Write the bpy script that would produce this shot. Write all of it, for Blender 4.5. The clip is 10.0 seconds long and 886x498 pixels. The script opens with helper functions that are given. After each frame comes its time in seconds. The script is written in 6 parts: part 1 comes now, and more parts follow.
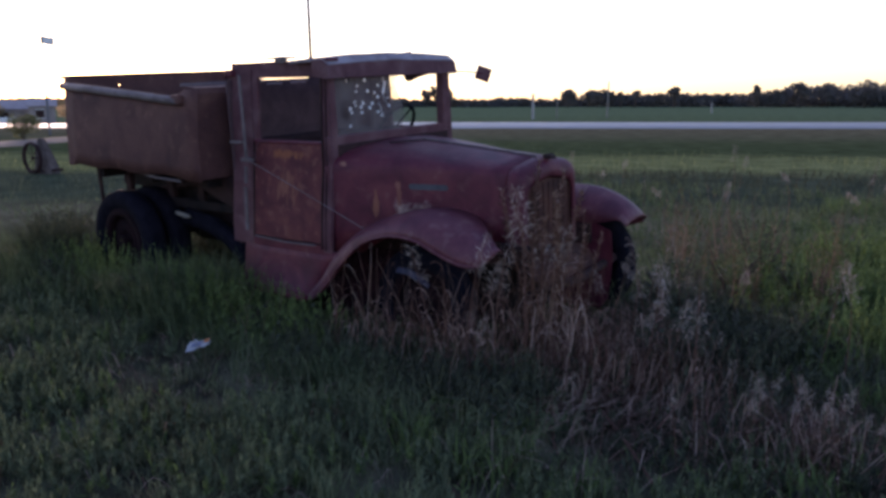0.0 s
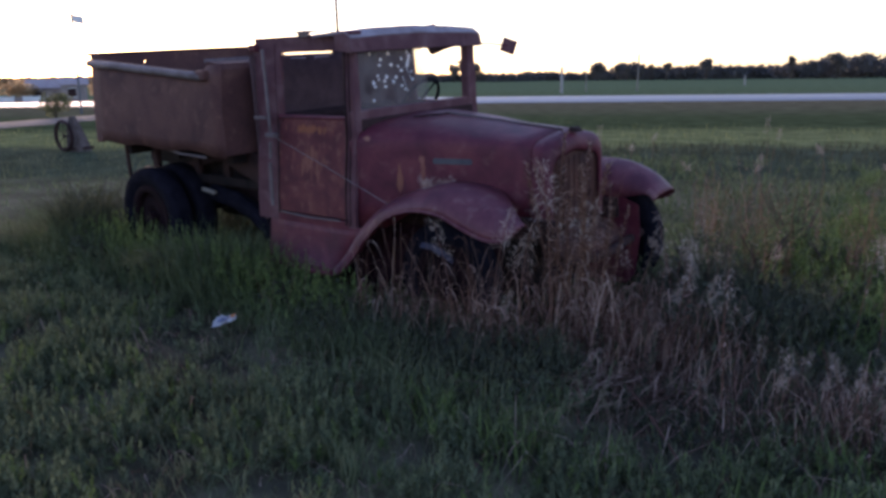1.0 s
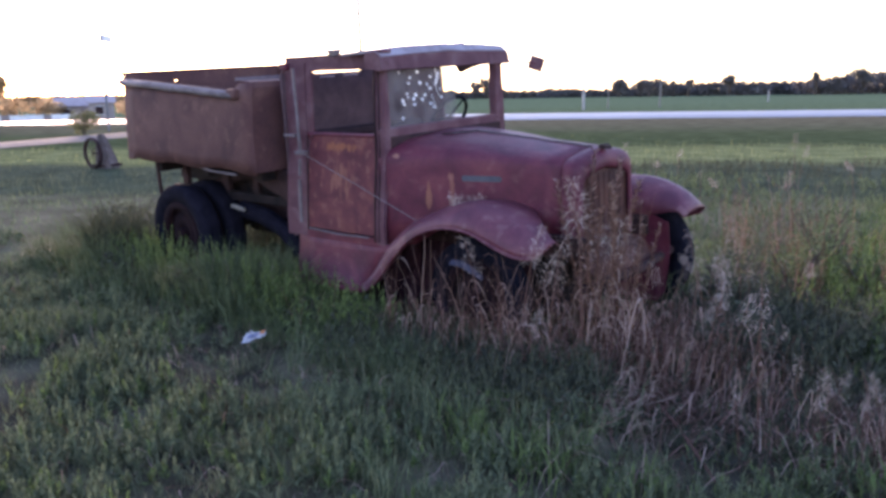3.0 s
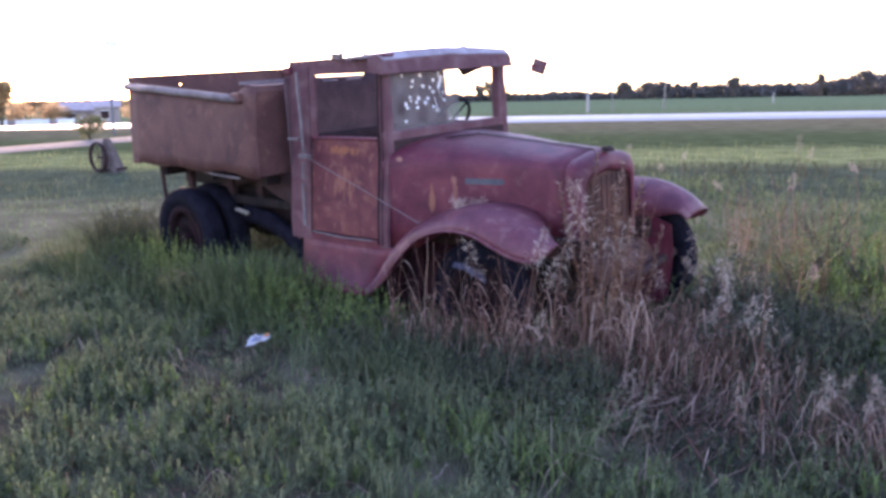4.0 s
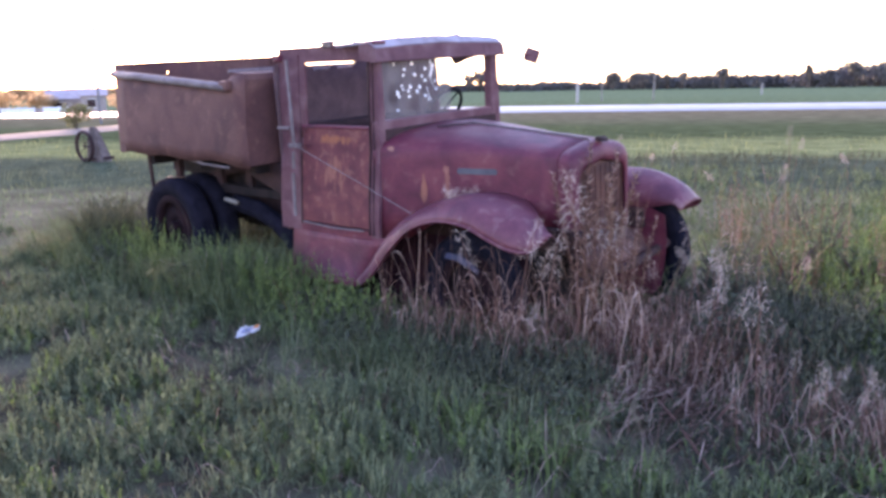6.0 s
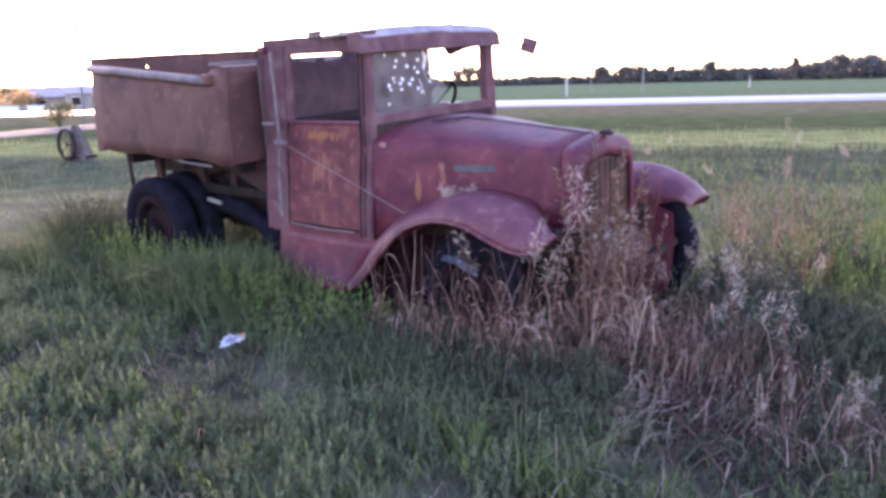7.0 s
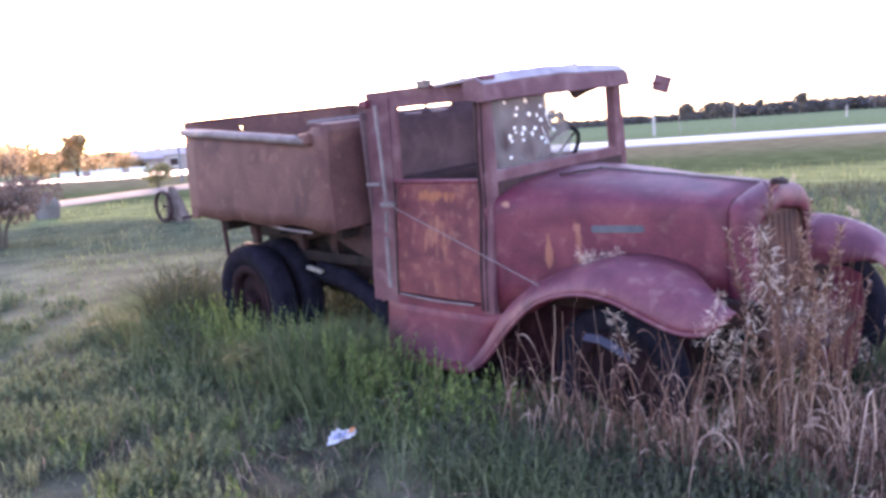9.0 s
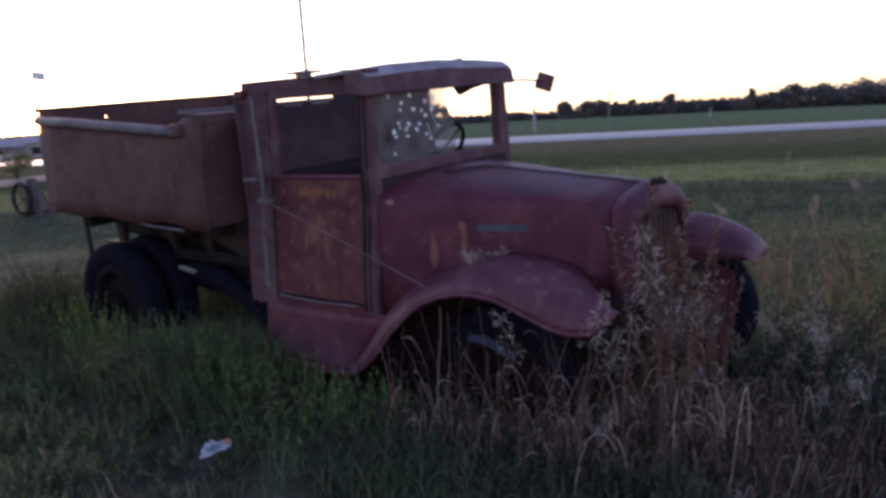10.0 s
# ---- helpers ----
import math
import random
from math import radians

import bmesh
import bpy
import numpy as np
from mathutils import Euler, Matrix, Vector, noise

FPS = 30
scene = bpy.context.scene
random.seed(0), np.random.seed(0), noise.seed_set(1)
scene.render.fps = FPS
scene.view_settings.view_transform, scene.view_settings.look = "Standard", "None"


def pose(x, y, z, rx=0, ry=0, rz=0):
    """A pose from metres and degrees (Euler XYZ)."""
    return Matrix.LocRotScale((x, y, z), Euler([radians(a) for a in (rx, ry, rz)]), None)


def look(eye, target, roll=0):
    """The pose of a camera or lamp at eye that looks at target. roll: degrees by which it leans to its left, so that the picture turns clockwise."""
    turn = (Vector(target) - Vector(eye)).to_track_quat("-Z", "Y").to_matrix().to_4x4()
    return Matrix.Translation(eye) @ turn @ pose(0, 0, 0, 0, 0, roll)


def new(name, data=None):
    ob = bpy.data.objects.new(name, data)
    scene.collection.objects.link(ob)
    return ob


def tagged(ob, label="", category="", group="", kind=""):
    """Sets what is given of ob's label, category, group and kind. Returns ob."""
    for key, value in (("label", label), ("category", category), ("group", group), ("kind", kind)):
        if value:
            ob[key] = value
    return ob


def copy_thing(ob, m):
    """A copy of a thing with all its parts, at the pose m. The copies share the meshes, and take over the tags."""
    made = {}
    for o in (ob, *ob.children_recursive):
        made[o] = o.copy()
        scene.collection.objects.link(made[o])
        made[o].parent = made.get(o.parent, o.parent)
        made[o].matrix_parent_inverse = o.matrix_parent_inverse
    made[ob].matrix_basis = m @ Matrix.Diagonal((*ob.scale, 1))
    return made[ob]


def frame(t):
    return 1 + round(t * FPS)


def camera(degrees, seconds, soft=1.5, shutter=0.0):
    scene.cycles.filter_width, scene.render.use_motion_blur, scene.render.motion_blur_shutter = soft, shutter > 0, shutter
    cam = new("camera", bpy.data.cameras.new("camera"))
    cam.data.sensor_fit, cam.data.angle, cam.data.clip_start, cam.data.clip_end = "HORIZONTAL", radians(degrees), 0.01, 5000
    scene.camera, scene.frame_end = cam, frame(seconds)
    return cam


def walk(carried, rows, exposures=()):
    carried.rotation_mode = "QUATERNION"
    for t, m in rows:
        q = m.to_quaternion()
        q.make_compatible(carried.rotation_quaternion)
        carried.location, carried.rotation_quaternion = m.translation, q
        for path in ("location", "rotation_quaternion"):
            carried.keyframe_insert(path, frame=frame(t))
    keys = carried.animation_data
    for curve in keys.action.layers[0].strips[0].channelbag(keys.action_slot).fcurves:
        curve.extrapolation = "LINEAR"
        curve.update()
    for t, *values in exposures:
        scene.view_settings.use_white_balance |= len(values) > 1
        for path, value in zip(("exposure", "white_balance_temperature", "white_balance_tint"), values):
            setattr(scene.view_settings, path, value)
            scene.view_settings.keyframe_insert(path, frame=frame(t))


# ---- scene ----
cam = camera(59.0, 10.0, 3.3, 0.4)
PATH = [
    (0, (3.905, -4.46, 1.605), (2.712, -2.899, 1.232), -0.1),
    (0.5, (3.927, -4.439, 1.608), (2.735, -2.88, 1.224), -0.6),
    (1, (3.904, -4.418, 1.593), (2.662, -2.912, 1.16), -0.7),
    (1.5, (3.897, -4.432, 1.598), (2.643, -2.93, 1.183), -0.8),
    (2, (3.88, -4.441, 1.589), (2.624, -2.943, 1.163), -0.6),
    (2.5, (3.863, -4.45, 1.595), (2.589, -2.962, 1.189), -0.6),
    (4, (3.879, -4.454, 1.6), (2.581, -2.982, 1.216), -1.1),
    (4.5, (3.901, -4.469, 1.593), (2.609, -2.993, 1.203), -0.6),
    (5, (3.885, -4.464, 1.589), (2.585, -2.993, 1.206), -0.2),
    (5.5, (3.883, -4.471, 1.598), (2.592, -2.996, 1.201), -0.5),
    (7, (3.613, -4.233, 1.573), (2.36, -2.732, 1.152), -1.3),
    (7.5, (3.491, -4.154, 1.572), (2.167, -2.723, 1.124), -2.1),
    (8, (3.24, -4.073, 1.594), (1.938, -2.599, 1.226), -1.2),
    (8.5, (3.109, -4.03, 1.602), (1.842, -2.537, 1.191), -2.4),
    (9, (2.965, -3.878, 1.607), (1.543, -2.504, 1.309), -4.0),
    (9.5, (2.961, -3.745, 1.611), (1.622, -2.294, 1.289), -4.5),
    (10, (2.877, -3.773, 1.612), (1.677, -2.208, 1.282), -2.8),
]
# time, exposure, white balance in kelvin, tint
EXPOSURES = [(0, 1.13, 6950, 38), (0.5, 1.18, 6950, 38), (1.0, 1.38, 6950, 38), (1.5, 1.68, 7000, 38), (2.0, 1.86, 7050, 39), (2.5, 2.15, 7150, 40), (4.0, 2.92, 7350, 45), (4.5, 2.95, 7400, 46), (5.5, 3.02, 7400, 46),
             (7.0, 3.24, 7550, 50), (7.5, 3.3, 7600, 50), (8.0, 3.5, 7700, 50), (8.5, 3.43, 7700, 50), (9.0, 3.45, 7650, 48), (9.5, 2.05, 7350, 46), (10, 1.28, 7200, 45)]
walk(cam, [(t, look(eye, target, roll)) for t, eye, target, roll in PATH], EXPOSURES)

# ---- world and sun: dusk, the sun low behind the trees to the west ----
SUN_DIR = Vector((-0.93, 0.37, 0.19)).normalized()
world = bpy.data.worlds.new("dusk_sky")
scene.world = world
world.use_nodes = True
wn = world.node_tree
sky = wn.nodes.new("ShaderNodeTexSky")
sky.sky_type = "NISHITA"
sky.sun_disc = False
sky.sun_elevation = math.asin(SUN_DIR.z)
sky.sun_rotation = math.atan2(SUN_DIR.x, SUN_DIR.y)
sky.air_density, sky.dust_density, sky.ozone_density = 1.0, 0.45, 3.0
wn.links.new(sky.outputs[0], wn.nodes["Background"].inputs[0])
wn.nodes["Background"].inputs[1].default_value = 0.15
sun = new("sun", bpy.data.lights.new("sun", "SUN"))
sun.data.energy, sun.data.angle, sun.data.color = 0.9, radians(12), (1.0, 0.83, 0.64)
sun.matrix_world = look(SUN_DIR * 50, (0, 0, 0))


# ---- materials ----
def mat(name, colors, scale=6.0, rough=0.8, metal=0.0, bump=0.15, fine=60.0, island=0.0, obj=0.0, stops=(0.3, 0.7), translucent=0.0, distort=0.6, fleck=None, spec=0.5, streaks=()):
    """A rough two-scale material: colours mixed by a broad noise, shaded by a fine one."""
    m = bpy.data.materials.new(name)
    m.use_nodes = True
    nt = m.node_tree
    b = nt.nodes["Principled BSDF"]
    geo = nt.nodes.new("ShaderNodeNewGeometry")
    n1, n2 = nt.nodes.new("ShaderNodeTexNoise"), nt.nodes.new("ShaderNodeTexNoise")
    n1.inputs["Scale"].default_value, n2.inputs["Scale"].default_value = scale, fine
    n1.inputs["Detail"].default_value, n2.inputs["Detail"].default_value = 6, 4
    n1.inputs["Distortion"].default_value = distort
    tc = nt.nodes.new("ShaderNodeTexCoord")
    nt.links.new(tc.outputs["Object"], n1.inputs["Vector"])
    nt.links.new(tc.outputs["Object"], n2.inputs["Vector"])
    fac = n1.outputs["Fac"]
    if island or obj:
        mx = nt.nodes.new("ShaderNodeMix")
        mx.inputs[0].default_value = island or obj
        nt.links.new(fac, mx.inputs[2])
        if island:
            nt.links.new(geo.outputs["Random Per Island"], mx.inputs[3])
        else:
            oi = nt.nodes.new("ShaderNodeObjectInfo")
            nt.links.new(oi.outputs["Random"], mx.inputs[3])
        fac = mx.outputs[0]
    ramp = nt.nodes.new("ShaderNodeValToRGB")
    el = ramp.color_ramp.elements
    for i, c in enumerate(colors):
        p = stops[0] + (stops[1] - stops[0]) * i / max(1, len(colors) - 1)
        e = el[i] if i < 2 else el.new(p)
        e.position, e.color = p, (*c, 1)
    nt.links.new(fac, ramp.inputs[0])
    hsv = nt.nodes.new("ShaderNodeHueSaturation")
    mr = nt.nodes.new("ShaderNodeMapRange")
    mr.inputs[3].default_value, mr.inputs[4].default_value = 0.65, 1.35
    nt.links.new(n2.outputs["Fac"], mr.inputs[0])
    nt.links.new(mr.outputs[0], hsv.inputs["Value"])
    color = ramp.outputs[0]
    if fleck:
        n3 = nt.nodes.new("ShaderNodeTexNoise")
        n3.inputs["Scale"].default_value, n3.inputs["Detail"].default_value, n3.inputs["Distortion"].default_value = fleck[1], 9, 0.25
        nt.links.new(tc.outputs["Object"], n3.inputs["Vector"])
        fr = nt.nodes.new("ShaderNodeMapRange")
        fr.inputs[1].default_value, fr.inputs[2].default_value, fr.inputs[4].default_value = fleck[2], fleck[2] + 0.09, fleck[3]
        nt.links.new(n3.outputs["Fac"], fr.inputs[0])
        fm = nt.nodes.new("ShaderNodeMix")
        fm.data_type = "RGBA"
        nt.links.new(fr.outputs[0], fm.inputs[0])
        nt.links.new(color, fm.inputs[6])
        fm.inputs[7].default_value = (*fleck[0], 1)
        color = fm.outputs[2]
    for (cx, cy, cz), (rx, ry, rz), tone, cut in streaks:
        # a worn patch: an ellipse broken up by upright runs of rust
        mp = nt.nodes.new("ShaderNodeMapping")
        mp.vector_type = "TEXTURE"
        mp.inputs[1].default_value, mp.inputs[3].default_value = (cx, cy, cz), (rx, ry, rz)
        nt.links.new(tc.outputs["Object"], mp.inputs[0])
        ln = nt.nodes.new("ShaderNodeVectorMath")
        ln.operation = "LENGTH"
        nt.links.new(mp.outputs[0], ln.inputs[0])
        st = nt.nodes.new("ShaderNodeMapping")
        st.inputs[3].default_value = (26, 26, 7)
        nt.links.new(tc.outputs["Object"], st.inputs[0])
        n4 = nt.nodes.new("ShaderNodeTexNoise")
        n4.inputs["Scale"].default_value, n4.inputs["Detail"].default_value = 1.0, 7
        nt.links.new(st.outputs[0], n4.inputs["Vector"])
        sub = nt.nodes.new("ShaderNodeMath")
        sub.operation = "MULTIPLY_ADD"
        nt.links.new(ln.outputs["Value"], sub.inputs[0])
        sub.inputs[1].default_value = -0.45
        nt.links.new(n4.outputs["Fac"], sub.inputs[2])
        sr = nt.nodes.new("ShaderNodeMapRange")
        sr.inputs[1].default_value, sr.inputs[2].default_value, sr.inputs[4].default_value = cut, cut + 0.18, 0.82
        nt.links.new(sub.outputs[0], sr.inputs[0])
        sm = nt.nodes.new("ShaderNodeMix")
        sm.data_type = "RGBA"
        nt.links.new(sr.outputs[0], sm.inputs[0])
        nt.links.new(color, sm.inputs[6])
        sm.inputs[7].default_value = (*tone, 1)
        color = sm.outputs[2]
    nt.links.new(color, hsv.inputs["Color"])
    nt.links.new(hsv.outputs[0], b.inputs["Base Color"])
    b.inputs["Specular IOR Level"].default_value = spec
    b.inputs["Roughness"].default_value, b.inputs["Metallic"].default_value = rough, metal
    if bump:
        bp = nt.nodes.new("ShaderNodeBump")
        bp.inputs["Strength"].default_value, bp.inputs["Distance"].default_value = bump, 0.02
        nt.links.new(n2.outputs["Fac"], bp.inputs["Height"])
        nt.links.new(bp.outputs[0], b.inputs["Normal"])
    if translucent:
        tr = nt.nodes.new("ShaderNodeBsdfTranslucent")
        nt.links.new(hsv.outputs[0], tr.inputs[0])
        ms = nt.nodes.new("ShaderNodeMixShader")
        ms.inputs[0].default_value = translucent
        nt.links.new(b.outputs[0], ms.inputs[1])
        nt.links.new(tr.outputs[0], ms.inputs[2])
        nt.links.new(ms.outputs[0], nt.nodes["Material Output"].inputs[0])
    return m


RUST = mat("maroon_rust", [(0.074, 0.0105, 0.022), (0.118, 0.0185, 0.034), (0.166, 0.035, 0.045)], 5, 0.56, 0.0, 0.22, 90, fleck=((0.25, 0.115, 0.105), 11.0, 0.60, 0.22), spec=0.36,
           streaks=(((0.335, -0.56, 0.95), (0.038, 0.3, 0.19), (0.28, 0.10, 0.062), 0.22), ((0.50, -0.52, 0.96), (0.036, 0.3, 0.19), (0.26, 0.095, 0.064), 0.22), ((0.10, -0.66, 1.215), (0.045, 0.2, 0.035), (0.34, 0.15, 0.10), 0.22), ((0.49, -0.52, 1.075), (0.05, 0.2, 0.04), (0.27, 0.10, 0.075), 0.24)))
# paler copy of the hood rust, for the light on the fender crowns
RUST_FENDER = mat("lit_fender_rust", [(0.086, 0.016, 0.030), (0.127, 0.028, 0.043), (0.174, 0.050, 0.061)], 6, 0.5, 0.0, 0.2, 90, fleck=((0.27, 0.15, 0.14), 12.0, 0.58, 0.3), spec=0.42)
TAN = mat("ochre_dry_stems", [(0.085, 0.040, 0.026), (0.23, 0.120, 0.080), (0.42, 0.265, 0.195)], 3, 0.9, 0, 0, 40, island=0.8, stops=(0.1, 0.9), translucent=0.25, spec=0.1)
RUST_DOOR = mat("door_rust", [(0.090, 0.020, 0.027), (0.135, 0.032, 0.036), (0.185, 0.056, 0.045)], 7, 0.7, 0.0, 0.2, 70, stops=(0.32, 0.75), fleck=((0.27, 0.11, 0.085), 14.0, 0.56, 0.36), spec=0.28,
                streaks=(((-0.40, -0.69, 1.27), (0.30, 0.4, 0.05), (0.29, 0.095, 0.045), 0.21), ((-0.38, -0.70, 1.04), (0.24, 0.4, 0.22), (0.26, 0.095, 0.065), 0.28)))
RUST_BOX = mat("brown_box_rust", [(0.066, 0.026, 0.027), (0.102, 0.041, 0.038), (0.140, 0.062, 0.051)], 3.0, 0.75, 0.0, 0.22, 60, fleck=((0.24, 0.12, 0.09), 8.0, 0.6, 0.3), spec=0.3)
# interior rust lightened to carry the veil of glare over the cab
INTERIOR = mat("hazed_interior_rust", [(0.072, 0.042, 0.048), (0.125, 0.072, 0.078)], 5, 0.8, 0.0, 0.15, 60, spec=0.2)
CORE_RUST = mat("radiator_rust", [(0.040, 0.014, 0.014), (0.125, 0.042, 0.027)], 6, 0.85, 0.0, 0.3, 50)
# dark rust tone, deepened for the shade in the chassis
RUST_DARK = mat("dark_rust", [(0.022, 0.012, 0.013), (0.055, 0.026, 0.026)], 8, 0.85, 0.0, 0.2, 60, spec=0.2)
WORN_STEEL = mat("worn_steel", [(0.10, 0.072, 0.074), (0.19, 0.15, 0.155)], 9, 0.7, 0.0, 0.1, 90)
ROOF_GREY = mat("faded_roof_paint", [(0.22, 0.175, 0.195), (0.36, 0.31, 0.345)], 7, 0.6, 0.0, 0.15, 80)
# faded cab paint, with the shade round the window put into its colour
FADED_SHADED = mat("faded_shaded_cab_paint", [(0.088, 0.030, 0.040), (0.122, 0.047, 0.057), (0.168, 0.086, 0.093)], 6, 0.7, 0.0, 0.18, 80, spec=0.28)
# wheel rust with the shade of arch and box put into its colour
WHEEL_RUST = mat("shaded_wheel_rust", [(0.008, 0.004, 0.006), (0.022, 0.009, 0.011)], 8, 0.9, 0.0, 0.2, 60, spec=0.1)
POLE_GREY = mat("grey_pole_steel", [(0.10, 0.10, 0.105), (0.17, 0.17, 0.175)], 3, 0.6, 0.0, 0.05, 40, spec=0.2)
# rust with the shade under arches and cab put into its colour
SHADE_RUST = mat("arch_shade_rust", [(0.020, 0.008, 0.012), (0.046, 0.016, 0.022)], 6, 0.9, 0.0, 0.2, 60, spec=0.1)
# near-black: shade under the truck put into the colour, reused for the mast
NEAR_BLACK = mat("near_black", [(0.010, 0.008, 0.009), (0.028, 0.018, 0.018)], 7, 0.8, 0.0, 0.2, 50, spec=0.15)
RUBBER = mat("weathered_rubber", [(0.005, 0.005, 0.009), (0.013, 0.012, 0.020)], 12, 0.95, 0.0, 0.2, 90, spec=0.06)
SHEEN_BLUE = mat("blue_tyre_sheen", [(0.010, 0.010, 0.022), (0.024, 0.024, 0.050)], 9, 0.5, 0.0, 0.1, 80)
PLATE = mat("teal_plate", [(0.045, 0.050, 0.070), (0.085, 0.095, 0.115)], 12, 0.5, 0.2, 0.1, 80)
WHITE_PAPER = mat("white_paper", [(0.42, 0.40, 0.42), (0.60, 0.58, 0.60)], 20, 0.7, 0, 0.05, 60)
BLUE_PRINT = mat("blue_print", [(0.16, 0.18, 0.30), (0.24, 0.26, 0.40)], 20, 0.6, 0, 0, 60)
ORANGE_PRINT = mat("orange_print", [(0.55, 0.16, 0.05), (0.65, 0.22, 0.08)], 20, 0.6, 0, 0, 60)
CRUSHED = mat("crushed_glass", [(0.88, 0.9, 0.92), (0.93, 0.94, 0.95)], 40, 0.5, 0, 0, 200, translucent=0.4)
WHITE_PAINT = mat("white_paint", [(0.70, 0.68, 0.66), (0.80, 0.79, 0.78)], 2, 0.7, 0, 0.05, 20)
ASPHALT = mat("pale_asphalt", [(0.20, 0.188, 0.193), (0.265, 0.248, 0.25)], 0.4, 0.5, 0, 0.03, 12, spec=0.35)
GRAVEL = mat("gravel", [(0.105, 0.098, 0.094), (0.155, 0.145, 0.14)], 0.8, 0.95, 0, 0.3, 14, spec=0.08)
PALE_POST = mat("weathered_white_post", [(0.30, 0.28, 0.27), (0.42, 0.40, 0.38)], 3, 0.8, 0, 0.1, 40, spec=0.2)
WOOD_GREY = mat("weathered_wood", [(0.16, 0.14, 0.12), (0.30, 0.27, 0.24)], 6, 0.9, 0, 0.2, 70)
OLD_POST = mat("old_grey_timber", [(0.085, 0.065, 0.062), (0.16, 0.125, 0.12)], 6, 0.9, 0, 0.2, 50, spec=0.1)
# wall colour lowered for the shaded side, roof colour raised for grazing sun
HOUSE_PAINT = mat("tan_grey_siding", [(0.22, 0.17, 0.16), (0.32, 0.26, 0.24)], 1, 0.8, 0, 0.05, 14)
ROOFING = mat("sunlit_shingle", [(0.36, 0.28, 0.28), (0.48, 0.39, 0.39)], 2, 0.9, 0, 0.1, 20)
DRY = mat("dry_grass", [(0.055, 0.028, 0.022), (0.21, 0.108, 0.083), (0.60, 0.415, 0.34)], 3, 0.9, 0, 0, 40, island=0.85, stops=(0.12, 0.97), translucent=0.25, spec=0.1)
SEED = mat("pale_seed_head", [(0.38, 0.27, 0.22), (0.70, 0.57, 0.50)], 5, 0.9, 0, 0, 60, island=0.6, stops=(0.2, 0.8), translucent=0.3, spec=0.1)
BARK = mat("bark", [(0.05, 0.04, 0.03), (0.10, 0.08, 0.06)], 4, 0.95, 0, 0.3, 30)
# greyed, lightened leaf colour: the haze of distance is mixed in
LEAF_FAR = mat("hazy_far_leaves", [(0.10, 0.092, 0.095), (0.17, 0.155, 0.145)], 0.4, 0.9, 0, 0, 3, island=0.6, stops=(0.2, 0.8), translucent=0.2)
# leaf colour raised to carry the sunset's glow and glare
LEAF_SUNLIT = mat("sunset_glow_leaves", [(0.40, 0.27, 0.15), (0.68, 0.48, 0.28)], 0.8, 0.9, 0, 0, 3, island=0.6, stops=(0.2, 0.8), translucent=0.7, spec=0.1)
# weed green deepened to carry the shade round the truck's foot
LEAF_WEED = mat("shaded_weed_leaves", [(0.029, 0.036, 0.026), (0.094, 0.108, 0.060)], 3, 0.75, 0, 0, 20, island=0.6, stops=(0.2, 0.8), translucent=0.3)
LEAF_LAWN = mat("lawn_weed_leaves", [(0.057, 0.081, 0.049), (0.193, 0.226, 0.121)], 3, 0.75, 0, 0, 20, island=0.5, stops=(0.25, 0.75), translucent=0.3, spec=0.2)
LEAF_BRIGHT = mat("bright_weed_leaves", [(0.074, 0.122, 0.042), (0.188, 0.258, 0.088)], 3, 0.75, 0, 0, 20, island=0.6, stops=(0.2, 0.8), translucent=0.4, spec=0.2)
LEAF_LUSH = mat("lush_weed_leaves", [(0.060, 0.090, 0.045), (0.165, 0.205, 0.100)], 3, 0.75, 0, 0, 20, island=0.6, stops=(0.2, 0.8), translucent=0.35, spec=0.2)
BRUSH = mat("brown_brush", [(0.09, 0.062, 0.055), (0.19, 0.14, 0.12)], 3, 0.9, 0, 0, 20, island=0.6, stops=(0.2, 0.8), translucent=0.2, spec=0.1)
LEAF_OLIVE = mat("olive_bush_leaves", [(0.10, 0.11, 0.055), (0.22, 0.215, 0.11)], 3, 0.85, 0, 0, 20, island=0.6, stops=(0.2, 0.8), translucent=0.5, spec=0.1)
FEATHER = mat("feathery_weed", [(0.036, 0.044, 0.026), (0.100, 0.105, 0.055)], 3, 0.9, 0, 0, 20, island=0.6, stops=(0.2, 0.8), translucent=0.3)

# the way across the road, along which mown strips, weeds and the field follow each other
ACROSS = (-0.545, 0.839, 0.0)


